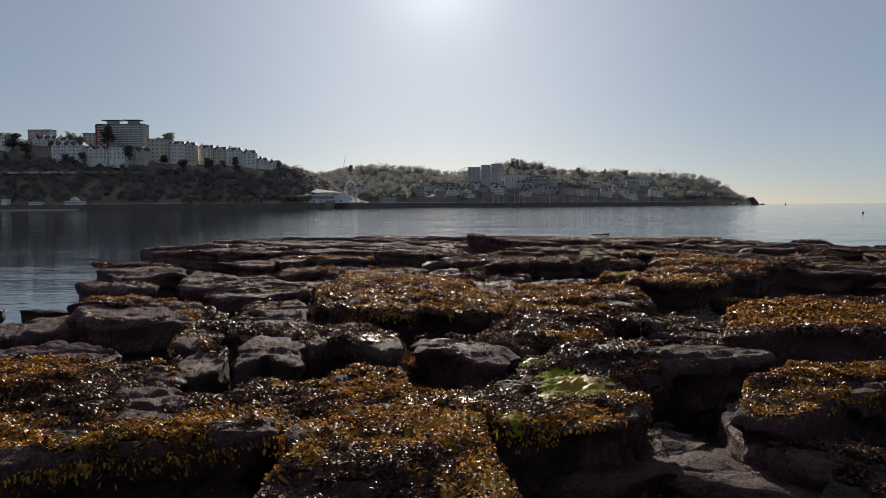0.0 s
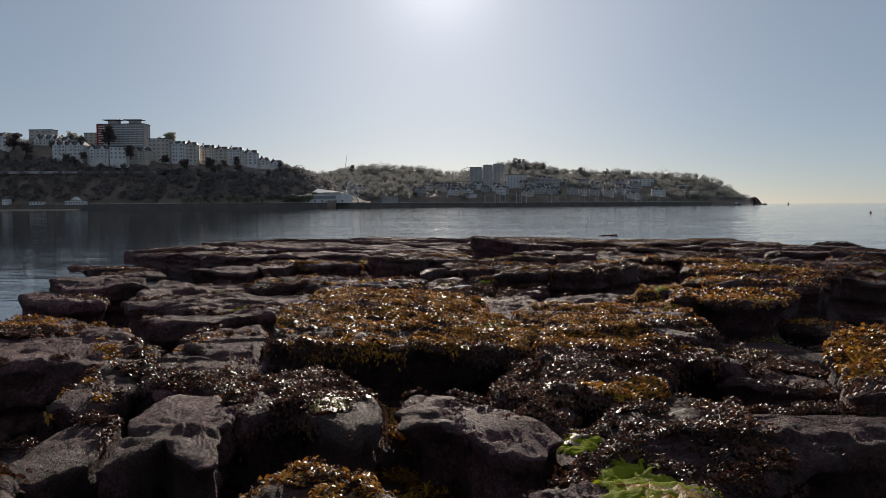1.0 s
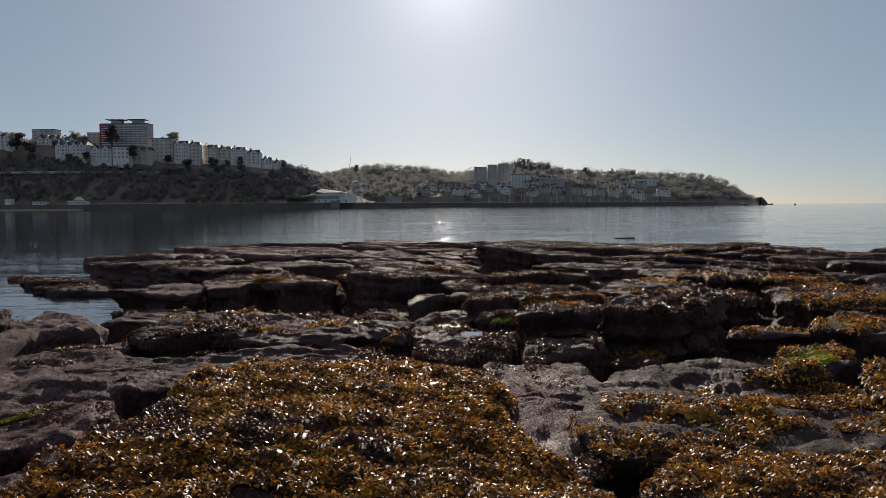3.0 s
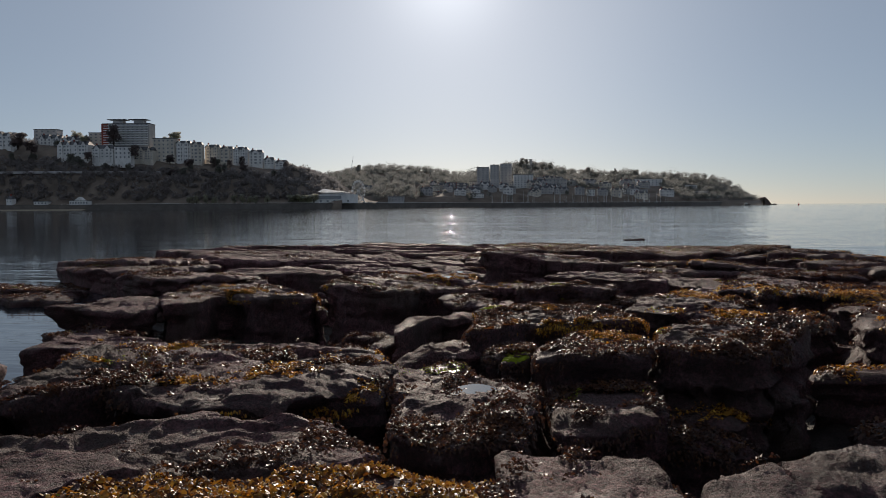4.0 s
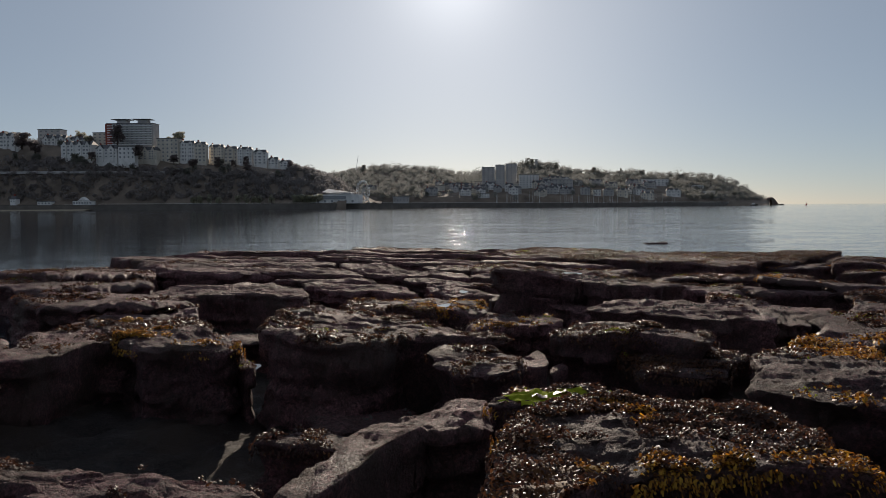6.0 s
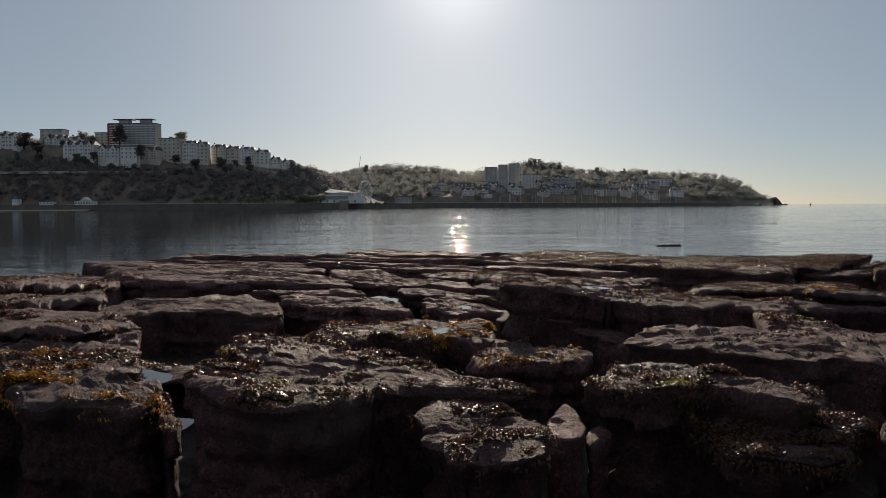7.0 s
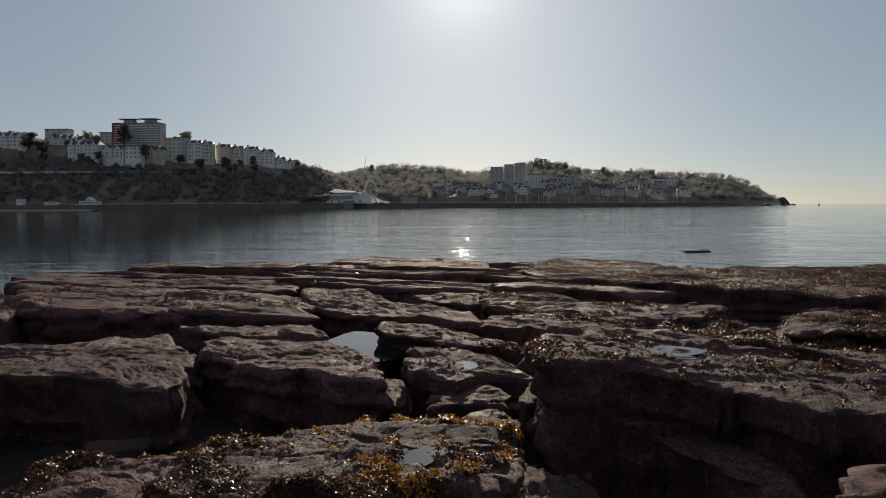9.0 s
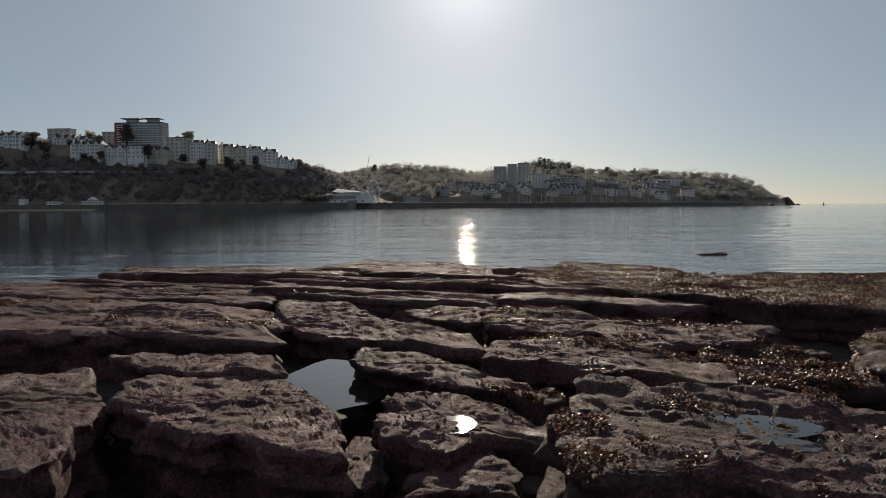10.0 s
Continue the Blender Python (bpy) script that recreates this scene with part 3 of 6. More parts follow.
ledge(1.42, 0.000, 0.9, 0.20, "d", (-2.60, 17.55, -2.06, 18.33, -1.13, 18.60, -0.12, 18.44, 0.17, 17.48, -0.89, 17.39, -1.49, 16.82, -2.01, 16.97))
ledge(1.38, 0.000, 0.9, 0.45, "o", (-3.33, 19.36, -3.63, 21.96, -2.72, 21.46, -1.70, 21.45, -0.84, 20.58, -0.43, 21.62, 0.07, 20.33, -0.20, 19.28, -0.72, 18.74, -1.48, 18.85, -2.29, 19.35, -2.89, 18.86))
ledge(1.25, 0.000, 0.9, 0.02, "d", (-9.44, 23.69, -8.46, 23.92, -8.64, 25.01, -6.01, 21.54, -6.14, 21.02, -7.51, 20.87))
ledge(1.18, 0.000, 0.9, 0.03, "d", (-5.12, 18.82, -5.71, 20.26, -6.33, 22.25, -6.43, 23.26, -5.49, 22.73, -4.83, 21.62, -5.37, 21.13, -5.22, 19.99))
ledge(1.25, 0.000, 0.9, 0.10, "d", (-3.72, 18.10, -3.73, 18.89, -3.96, 19.96, -3.64, 20.23, -3.29, 19.96, -3.16, 18.79, -3.28, 18.20))
ledge(1.46, 0.000, 0.9, 0.38, "o", (1.64, 16.06, 2.22, 17.43, 3.24, 18.06, 3.74, 17.87, 3.87, 17.11, 3.78, 15.53, 3.59, 14.49, 3.03, 14.24, 2.54, 14.55, 1.97, 14.78, 1.59, 14.81))
ledge(1.46, 0.000, 0.9, 0.92, "o", (1.73, 13.97, 2.03, 14.88, 2.61, 14.79, 3.17, 14.59, 3.57, 14.49, 3.70, 13.79, 3.42, 13.30, 2.70, 13.40, 2.33, 13.28, 2.08, 13.28, 1.75, 13.28, 1.65, 13.41))
ledge(1.40, 0.000, 0.9, 0.90, "o", (1.68, 13.15, 2.12, 13.43, 2.77, 13.58, 3.53, 13.49, 3.12, 12.25, 1.54, 12.21))
ledge(1.40, 0.000, 0.9, 0.80, "o", (4.98, 19.97, 6.76, 22.46, 8.34, 23.37, 10.00, 23.59, 6.90, 18.56, 5.94, 18.79, 5.19, 19.15))
ledge(1.55, 0.000, 0.9, 0.80, "g", (3.35, 16.77, 3.87, 17.80, 4.37, 17.80, 4.15, 17.02, 3.84, 16.85, 3.39, 16.54))
ledge(1.58, 0.000, 0.9, 0.75, "o", (3.74, 16.16, 4.32, 17.07, 5.23, 17.29, 5.99, 17.08, 4.79, 15.13, 4.18, 15.25, 3.97, 15.66, 3.52, 15.27, 3.57, 15.66))
ledge(1.28, 0.000, 0.9, 0.40, "d", (1.34, 19.14, 1.88, 21.60, 2.26, 21.01, 2.46, 20.27, 2.23, 18.86, 1.70, 18.60, 1.38, 18.40))
ledge(1.36, 0.000, 0.9, 0.50, "d", (0.08, 18.56, 0.53, 20.47, 1.38, 19.89, 1.12, 17.91, 0.33, 17.91))
ledge(1.40, 0.000, 0.9, 0.12, "d", (-2.97, 20.83, -2.83, 21.47, -2.73, 21.75, -2.31, 21.48, -1.85, 21.24, -1.37, 20.71, -1.26, 20.23, -1.16, 19.64, -1.13, 19.16, -1.74, 19.14))
ledge(1.40, 0.000, 0.9, 0.85, "d", (-1.94, 21.07, -1.90, 21.53, -1.66, 21.68, -1.36, 21.49, -1.12, 21.19, -1.03, 20.83, -1.17, 20.56, -1.44, 20.68))
ledge(1.36, 0.000, 0.9, 0.80, "o", (-1.18, 19.75, -1.24, 20.48, -1.00, 20.60, -0.70, 20.74, -0.88, 21.15, -0.71, 21.60, -0.49, 22.01, -0.25, 21.53, -0.11, 20.89, -0.14, 20.28, -0.01, 19.79, 0.03, 19.23, -0.97, 19.20))
ledge(0.90, 0.000, 0.9, 0.12, "d", (-3.48, 23.72, -3.55, 24.41, -3.41, 24.97, -2.84, 24.75, -2.39, 24.43, -1.90, 24.29, -0.99, 24.17, -0.70, 23.79, -0.99, 23.62, -1.63, 23.82, -2.29, 23.80, -3.16, 24.00))
ledge(0.78, 0.000, 0.9, 0.25, "d", (-6.72, 26.41, -6.27, 26.99, -6.21, 27.20, -5.66, 26.43, -5.29, 26.43, -4.86, 25.72, -4.65, 26.01, -4.03, 25.35, -4.00, 24.77, -4.56, 25.02, -5.88, 25.20))
ledge(0.85, 0.000, 0.9, 0.10, "d", (-5.05, 23.82, -4.43, 24.03, -3.94, 24.27, -3.61, 24.02, -3.89, 23.75, -4.65, 23.26))
ledge(1.28, 0.000, 0.9, 0.05, "d", (-0.25, 22.51, -0.25, 23.30, -0.12, 24.11, 0.13, 24.89, 0.51, 25.48, 0.80, 25.34, 0.74, 24.23, 0.36, 24.22, 0.04, 23.67, -0.06, 23.08))
ledge(0.98, 0.000, 0.6, 0.03, "d", (-0.70, 23.71, -0.51, 24.68, -0.32, 24.11, -0.50, 23.45))
ledge(1.43, 0.000, 0.9, 0.75, "o", (0.68, 21.74, 0.76, 22.89, 0.97, 24.25, 1.30, 24.68, 1.73, 24.60, 2.34, 24.48, 2.89, 24.49, 2.96, 23.83, 2.84, 22.80, 2.51, 23.10, 1.96, 22.95, 1.55, 22.94, 1.20, 23.08, 0.93, 22.62, 0.78, 21.79))
ledge(1.32, 0.000, 0.9, 0.60, "g", (0.72, 24.89, 0.99, 25.36, 1.85, 25.62, 1.86, 25.14, 1.11, 24.86))
ledge(1.46, 0.000, 0.9, 0.60, "o", (1.55, 21.00, 1.77, 21.78, 1.92, 22.10, 2.25, 22.41, 2.55, 22.12, 2.84, 21.81, 2.84, 21.30, 2.54, 21.02, 2.35, 21.42, 2.07, 21.60, 1.83, 21.41, 1.68, 21.08))
ledge(1.54, 0.000, 1.1, 0.75, "d", (1.36, 20.11, 1.47, 20.59, 1.75, 20.77, 2.07, 20.64, 2.37, 20.51, 2.45, 20.25, 2.36, 19.93, 2.13, 19.96, 1.84, 19.99, 1.58, 20.05, 1.38, 19.92))
ledge(1.57, 0.000, 0.9, 0.65, "d", (2.40, 20.35, 2.73, 21.04, 3.13, 21.58, 3.52, 21.90, 3.95, 22.03, 4.48, 21.82, 3.45, 20.12, 3.06, 20.25, 2.79, 20.12, 2.65, 20.23, 2.44, 20.17))
ledge(1.28, 0.000, 0.9, 0.50, "g", (3.12, 23.15, 3.65, 23.56, 3.93, 23.39, 3.56, 22.90, 3.16, 22.75))
ledge(1.26, 0.000, 0.9, 0.45, "d", (-0.11, 20.32, -0.10, 21.01, 0.22, 20.89, 0.59, 21.06, 0.79, 20.53, 0.73, 20.10, 0.42, 19.50, 0.01, 19.49))
ledge(1.16, 0.000, 0.9, 0.30, "w", (0.79, 20.75, 0.89, 21.03, 1.12, 21.00, 1.23, 20.72, 1.09, 20.33, 0.84, 20.26))
ledge(1.18, 0.000, 0.9, 0.04, "d", (-0.21, 21.56, -0.02, 22.21, 0.14, 22.52, 0.63, 22.78, 0.94, 22.34, 0.93, 21.96, 0.56, 21.84, 0.38, 21.91, 0.07, 21.83, -0.08, 21.38))
ledge(1.32, 0.000, 0.9, 0.75, "o", (0.89, 21.41, 1.01, 21.98, 1.29, 22.19, 1.47, 21.99, 1.47, 21.59, 1.19, 21.39, 0.97, 21.14))
ledge(1.30, 0.000, 0.9, 0.60, "g", (1.03, 20.96, 1.15, 21.48, 1.33, 21.67, 1.37, 21.37, 1.21, 21.16))
ledge(1.33, 0.000, 0.9, 0.05, "d", (1.38, 21.28, 1.56, 22.14, 1.89, 22.48, 1.73, 21.55, 1.53, 21.26))
ledge(1.19, 0.000, 0.9, 0.45, "o", (3.33, 26.09, 3.84, 27.65, 4.47, 28.38, 5.11, 29.65, 5.53, 29.20, 5.57, 27.66, 5.55, 26.17, 5.56, 25.23, 5.87, 24.11, 5.49, 23.49, 4.83, 23.77, 4.53, 24.61, 4.17, 25.34, 3.77, 25.33))
ledge(1.00, 0.000, 1.2, 0.30, "d", (-5.16, 27.55, -6.18, 30.42, -6.15, 32.77, -6.20, 34.25, -4.73, 33.47, -3.42, 30.13, -3.99, 29.75, -4.68, 29.38, -4.71, 27.69))
ledge(0.98, 0.000, 0.9, 0.05, "d", (-7.43, 27.44, -6.87, 27.97, -7.30, 29.68, -6.48, 30.14, -5.26, 27.85, -5.60, 27.34, -5.98, 27.09))
ledge(1.12, 0.000, 0.9, 0.25, "d", (5.74, 30.36, 7.73, 33.67, 8.62, 32.91, 8.19, 29.49, 6.79, 26.89, 6.12, 27.80, 5.87, 28.87, 5.42, 28.87))
ledge(1.30, 0.100, 1.0, 0.30, "d", (-2.03, 28.18, -2.20, 28.94, -2.00, 29.27, -2.05, 30.09, -1.76, 30.58, -1.08, 30.65, -0.36, 30.45, 0.18, 29.94, 0.64, 29.39, 0.96, 29.06, 1.19, 28.62, 0.93, 28.41, 0.48, 28.56, -0.03, 28.56, -0.37, 28.05, -0.61, 27.74, -0.85, 27.58, -1.24, 27.55, -1.65, 27.81))
ledge(1.15, 0.000, 0.9, 0.32, "d", (0.04, 28.07, 0.23, 28.36, 0.60, 28.45, 0.91, 28.06, 1.17, 27.47, 1.06, 26.82, 0.47, 26.79, 0.15, 27.57))
ledge(1.08, 0.000, 0.9, 0.35, "o", (-6.17, 31.84, -5.02, 31.58, -4.09, 30.60, -3.57, 30.04, -3.10, 29.39, -2.61, 29.03, -2.39, 28.51, -2.41, 28.19, -3.00, 28.40, -3.50, 28.23))
ledge(0.92, 0.000, 0.9, 0.15, "d", (-3.29, 29.76, -3.36, 30.22, -3.03, 30.12, -2.47, 29.13, -2.14, 28.53, -2.09, 28.21, -2.37, 28.60, -2.78, 29.22))
ledge(1.10, 0.070, 0.9, 0.40, "o", (-1.65, 31.15, -1.56, 32.86, -0.79, 33.78, 0.15, 34.15, 0.84, 34.05, 0.89, 32.67, 0.51, 32.03, 0.09, 32.32, -0.12, 31.55, -0.79, 31.70, -1.21, 31.23))
ledge(0.98, 0.000, 0.9, 0.15, "o", (0.54, 30.99, 0.65, 32.52, 0.94, 33.03, 1.33, 32.34, 1.82, 31.89, 2.06, 31.13, 1.45, 30.80, 1.06, 31.01, 0.70, 30.72))
ledge(1.27, 0.020, 0.9, 0.06, "d", (2.30, 30.60, 2.89, 32.05, 3.54, 32.03, 4.18, 32.04, 4.50, 31.59, 4.63, 30.77, 4.93, 29.88, 4.75, 29.56, 4.12, 29.73, 3.57, 29.78, 3.10, 29.81, 2.69, 30.11, 2.41, 30.24))
ledge(1.28, 0.020, 0.9, 0.40, "d", (1.70, 28.90, 2.00, 29.54, 2.33, 29.70, 2.65, 29.62, 2.88, 29.43, 3.25, 28.99, 3.44, 28.75, 3.55, 28.17, 3.31, 27.71, 2.97, 27.89, 2.73, 28.17, 2.39, 28.19, 2.05, 28.21, 1.83, 28.46))
ledge(1.05, 0.000, 0.9, 0.60, "d", (2.16, 28.63, 2.59, 28.83, 2.98, 28.84, 3.20, 28.56, 3.63, 28.72, 3.95, 28.21, 3.31, 27.13, 2.51, 27.17, 2.56, 27.92, 2.38, 28.27))
ledge(1.00, 0.000, 0.7, 0.05, "d", (1.20, 28.36, 1.35, 28.86, 1.48, 29.13, 1.58, 28.72, 1.57, 28.25, 1.43, 27.79, 1.17, 27.78))
ledge(0.90, 0.000, 0.5, 0.02, "d", (1.59, 28.44, 1.75, 28.67, 1.79, 28.30, 1.54, 27.92))
ledge(1.05, 0.000, 0.6, 0.02, "d", (3.64, 29.99, 4.05, 30.30, 4.14, 29.80, 3.79, 29.40, 3.62, 29.54))
ledge(1.08, 0.000, 0.6, 0.05, "d", (4.04, 30.33, 4.56, 30.62, 5.02, 30.56, 4.61, 29.81, 4.24, 29.97))
ledge(0.95, 0.000, 0.9, 0.15, "d", (-9.68, 36.58, -8.25, 36.69, -7.17, 36.29, -5.65, 34.99, -5.14, 33.80, -4.90, 32.72, -5.97, 33.89, -7.31, 33.38))
ledge(1.02, 0.000, 0.7, 0.05, "d", (1.97, 33.67, 2.28, 34.22, 2.83, 32.97, 2.83, 32.34, 2.36, 32.74))
ledge(0.90, 0.000, 0.9, 0.04, "d", (-3.69, 38.01, -3.98, 38.87, -3.58, 39.42, -3.13, 39.83, -2.68, 39.85, -1.91, 39.24, -1.34, 38.29, -1.03, 37.41, -0.85, 36.85, -0.62, 36.13, -0.89, 35.96, -1.32, 36.16, -1.83, 36.49, -2.55, 36.96, -3.17, 37.46))
ledge(0.88, 0.000, 0.9, 0.05, "d", (-7.66, 36.83, -7.15, 38.73, -6.09, 38.48, -5.70, 39.51, -5.19, 40.36, -3.92, 38.39, -3.31, 36.58, -2.98, 35.26, -3.27, 35.36, -4.69, 36.38, -5.72, 36.49, -6.06, 34.85))
ledge(0.80, 0.000, 0.9, 0.05, "d", (-5.18, 40.98, -5.18, 41.90, -4.24, 41.65, -3.47, 41.25, -3.19, 41.48, -2.47, 40.47, -1.93, 39.26, -2.65, 39.75, -3.10, 39.54, -3.70, 39.71, -4.37, 40.17))
ledge(0.90, 0.140, 0.9, 0.04, "w", (-0.55, 36.98, -0.57, 38.20, -0.37, 38.63, 0.08, 38.82, 0.48, 38.49, 0.91, 38.08, 1.14, 37.74, 1.14, 37.05, 0.71, 37.16, 0.44, 37.19, 0.19, 36.72, -0.21, 36.64, -0.45, 36.58))
ledge(0.90, 0.000, 0.9, 0.05, "d", (0.87, 35.39, 1.06, 36.28, 1.22, 36.67, 1.12, 35.42, 0.95, 35.13))
ledge(0.72, 0.000, 0.6, 0.05, "w", (-0.31, 35.69, -0.07, 36.19, 0.20, 36.60, 0.50, 36.72, 0.76, 36.28, 0.85, 35.75, 0.46, 35.97, 0.14, 35.96))
ledge(0.76, 0.000, 0.9, 0.08, "d", (-1.64, 40.99, -1.61, 42.50, -0.99, 42.05, -0.21, 41.29, 0.47, 40.19, 1.01, 39.39, 0.95, 38.90, 0.41, 39.10, -0.10, 39.59, -0.75, 40.14, -1.28, 40.54))
ledge(0.86, 0.000, 0.9, 0.30, "d", (0.40, 39.85, 0.75, 39.31, 1.34, 38.90, 1.39, 38.41, 0.98, 38.28, 0.55, 38.80))
ledge(0.88, 0.010, 0.9, 0.12, "d", (0.35, 40.59, 0.63, 42.36, 1.29, 42.82, 2.19, 42.53, 2.91, 41.99, 3.43, 40.99, 3.59, 39.91, 3.55, 39.21, 2.97, 39.15, 2.43, 39.84, 1.81, 40.02, 1.16, 40.30))
ledge(0.70, 0.000, 0.9, 0.80, "d", (3.32, 40.98, 4.34, 43.46, 5.13, 43.83, 5.58, 43.19, 5.62, 41.54, 5.91, 40.66, 6.76, 40.70, 6.14, 39.57, 5.37, 39.53, 4.56, 39.50, 3.67, 39.46, 3.50, 40.09))
ledge(0.76, 0.010, 0.9, 0.15, "d", (0.30, 44.70, 0.40, 47.28, 0.92, 48.09, 2.13, 46.90, 3.08, 45.95, 4.03, 45.57, 4.89, 44.37, 5.69, 44.22, 4.84, 42.93, 3.58, 42.67, 2.66, 42.09, 2.41, 43.49, 1.47, 44.16))
ledge(0.82, 0.000, 0.9, 0.06, "d", (-10.60, 44.31, -11.37, 47.99, -10.38, 48.74, -8.22, 48.79, -6.03, 46.83, -4.19, 44.33, -3.42, 43.53, -2.74, 41.90, -3.39, 42.13, -4.37, 42.49, -5.45, 42.72, -6.82, 43.42, -8.10, 43.78, -9.30, 42.59))
ledge(0.72, 0.010, 0.9, 0.08, "d", (-4.63, 48.09, -4.82, 49.48, -3.12, 48.27, -2.38, 47.12, -1.15, 45.20, -0.29, 44.04, 0.25, 43.02, 0.49, 41.94, -0.27, 42.09, -1.28, 42.86, -2.64, 43.71, -3.16, 44.12))
ledge(0.68, 0.000, 0.9, 0.10, "d", (-1.42, 47.19, -0.56, 48.59, 0.35, 47.24, 0.33, 45.19, -0.48, 45.35, -1.13, 46.11))
ledge(0.62, 0.000, 0.9, 0.04, "d", (-11.66, 52.37, -11.11, 55.12, -8.83, 53.26, -5.47, 50.95, -4.95, 49.02, -5.98, 48.56, -7.88, 49.72, -9.46, 49.22))
ledge(0.60, 0.000, 0.9, 0.06, "d", (-6.00, 53.10, -4.34, 54.47, -1.61, 52.36, -0.26, 51.44, 0.88, 50.60, 0.39, 48.77, -1.54, 48.72, -3.26, 48.97))
ledge(0.60, 0.010, 0.9, 0.75, "d", (1.76, 56.17, 3.95, 67.12, 7.06, 62.87, 8.00, 57.71, 10.01, 55.31, 10.22, 49.66, 10.92, 47.77, 9.93, 46.03, 6.95, 46.94, 5.56, 49.51, 3.96, 50.76, 2.67, 52.89))
ledge(0.50, 0.000, 0.9, 0.80, "d", (7.75, 57.47, 10.48, 60.00, 13.22, 58.70, 15.86, 61.42, 19.91, 61.41, 12.40, 49.02, 10.02, 49.24, 8.71, 51.76))
ledge(1.47, 0.100, 1.3, 0.10, "d", (0.98, 34.99, 1.10, 35.69, 1.47, 36.27, 2.16, 36.40, 2.88, 36.58, 3.48, 36.31, 3.99, 35.90, 4.41, 35.43, 4.88, 34.78, 3.69, 32.55, 3.45, 32.64, 3.20, 32.69, 2.89, 32.73, 2.67, 33.21, 2.40, 33.51, 2.09, 33.59, 1.73, 33.75, 1.33, 33.74, 0.92, 33.23))
ledge(1.15, 0.050, 0.8, 0.03, "d", (1.50, 33.99, 1.79, 34.81, 2.04, 34.61, 2.15, 33.65, 1.70, 33.58))
ledge(1.28, 0.050, 0.8, 0.02, "d", (1.24, 33.97, 1.36, 34.50, 1.52, 34.43, 1.59, 33.90, 1.39, 33.75))
ledge(0.80, 0.000, 0.5, 0.25, "d", (2.41, 33.61, 2.56, 33.82, 2.67, 33.43, 2.95, 33.08, 2.96, 32.89, 2.61, 32.97, 2.44, 33.30))
ledge(0.95, 0.000, 0.6, 0.05, "d", (3.07, 32.36, 3.30, 32.79, 3.56, 32.85, 3.76, 32.66, 3.51, 32.19))
ledge(0.95, 0.030, 0.8, 0.15, "d", (4.84, 38.18, 5.52, 39.11, 6.25, 38.39, 7.04, 37.98, 6.24, 36.57, 5.58, 37.02, 5.09, 37.47))
ledge(0.97, 0.000, 0.7, 0.30, "o", (-2.96, 31.82, -2.98, 32.22, -2.99, 32.65, -2.72, 32.92, -2.16, 33.15, -1.58, 33.29, -1.18, 33.67, -0.81, 33.88, -0.50, 33.26, -0.48, 32.13, -0.60, 31.36, -2.38, 31.27))
ledge(0.70, 0.000, 0.5, 0.03, "d", (-0.17, 36.28, 0.08, 36.90, 0.52, 37.17, 0.80, 36.48, 0.66, 36.12, 0.12, 36.04))
ledge(0.80, 0.000, 0.6, 0.05, "w", (0.15, 34.82, 0.34, 35.32, 0.65, 35.42, 0.83, 34.85, 0.81, 33.73, 0.53, 34.29, 0.31, 34.38))
ledge(0.55, 0.000, 0.5, 0.05, "d", (-0.88, 36.75, -0.94, 38.00, -0.70, 37.94, -0.45, 36.70, -0.57, 36.29))
ledge(1.02, 0.020, 0.9, 0.12, "d", (5.90, 37.10, 5.99, 35.03, 6.18, 33.91, 6.79, 32.55, 5.51, 30.49, 5.07, 31.65, 4.84, 33.03))

# outer ledges towards the water and to the sides
slab(7.61, 29.93, 1.21, 3.60, 5.77, -2, 0.32, 0.67, 0.035, 0.9, 0.50, "o")
slab(8.09, 25.05, 1.33, 3.00, 5.19, -1, 0.42, 1.03, 0.025, 0.9, 0.50, "o")
slab(-6.98, 34.27, 1.07, 3.04, 3.14, 0, 0.19, -0.73, 0.000, 0.9, 0.10, "d")
slab(-7.24, 45.59, 0.84, 6.68, 4.64, -0, 0.12, -0.36, 0.035, 1.0, 0.10, "d")
slab(-9.92, 52.03, 0.68, 8.15, 5.16, 0, 0.02, -0.17, 0.030, 0.9, 0.05, "d")
slab(-2.52, 52.41, 0.67, 7.06, 4.08, -2, 0.07, -0.07, 0.040, 0.9, 0.05, "d")
slab(-10.41, 61.54, 0.51, 8.51, 8.38, 0, -0.02, -0.33, 0.000, 0.9, 0.15, "d")
slab(-2.08, 64.20, 0.38, 7.93, 10.40, 1, 0.03, -0.11, 0.040, 0.9, 0.12, "d")
slab(5.03, 58.71, 0.46, 6.32, 11.38, -1, 0.10, 0.19, 0.050, 0.9, 0.80, "d")
slab(10.05, 53.95, 0.53, 7.61, 11.46, 1, 0.21, 0.59, 0.035, 0.9, 0.80, "d")
slab(8.38, 43.03, 0.80, 3.23, 5.81, -1, 0.25, 1.10, 0.010, 0.9, 0.50, "d")
slab(-13.24, 45.40, 0.84, 5.48, 9.86, -0, 0.45, -1.10, -0.020, 0.9, 0.20, "d")
slab(3.52, 50.93, 0.61, 5.08, 4.72, -1, 0.12, 0.13, 0.035, 0.9, 0.15, "d")
slab(-15.56, 41.21, 0.15, 3.89, 7.01, 2, 0.16, -1.10, 0.010, 0.8, 0.70, "d")
slab(-9.09, 24.63, 0.84, 1.17, 2.11, -1, -0.05, -1.10, 0.050, 0.8, 0.10, "d")
slab(-7.79, 23.35, 1.02, 1.31, 2.37, -0, 0.36, -1.10, 0.045, 1.0, 0.10, "d")
slab(-11.01, 40.72, 0.85, 4.13, 7.43, 3, 0.26, -1.10, -0.020, 1.0, 0.10, "d")
slab(-7.38, 20.53, 1.10, 1.60, 2.65, -0, 0.11, -1.10, 0.000, 1.0, 0.20, "d")
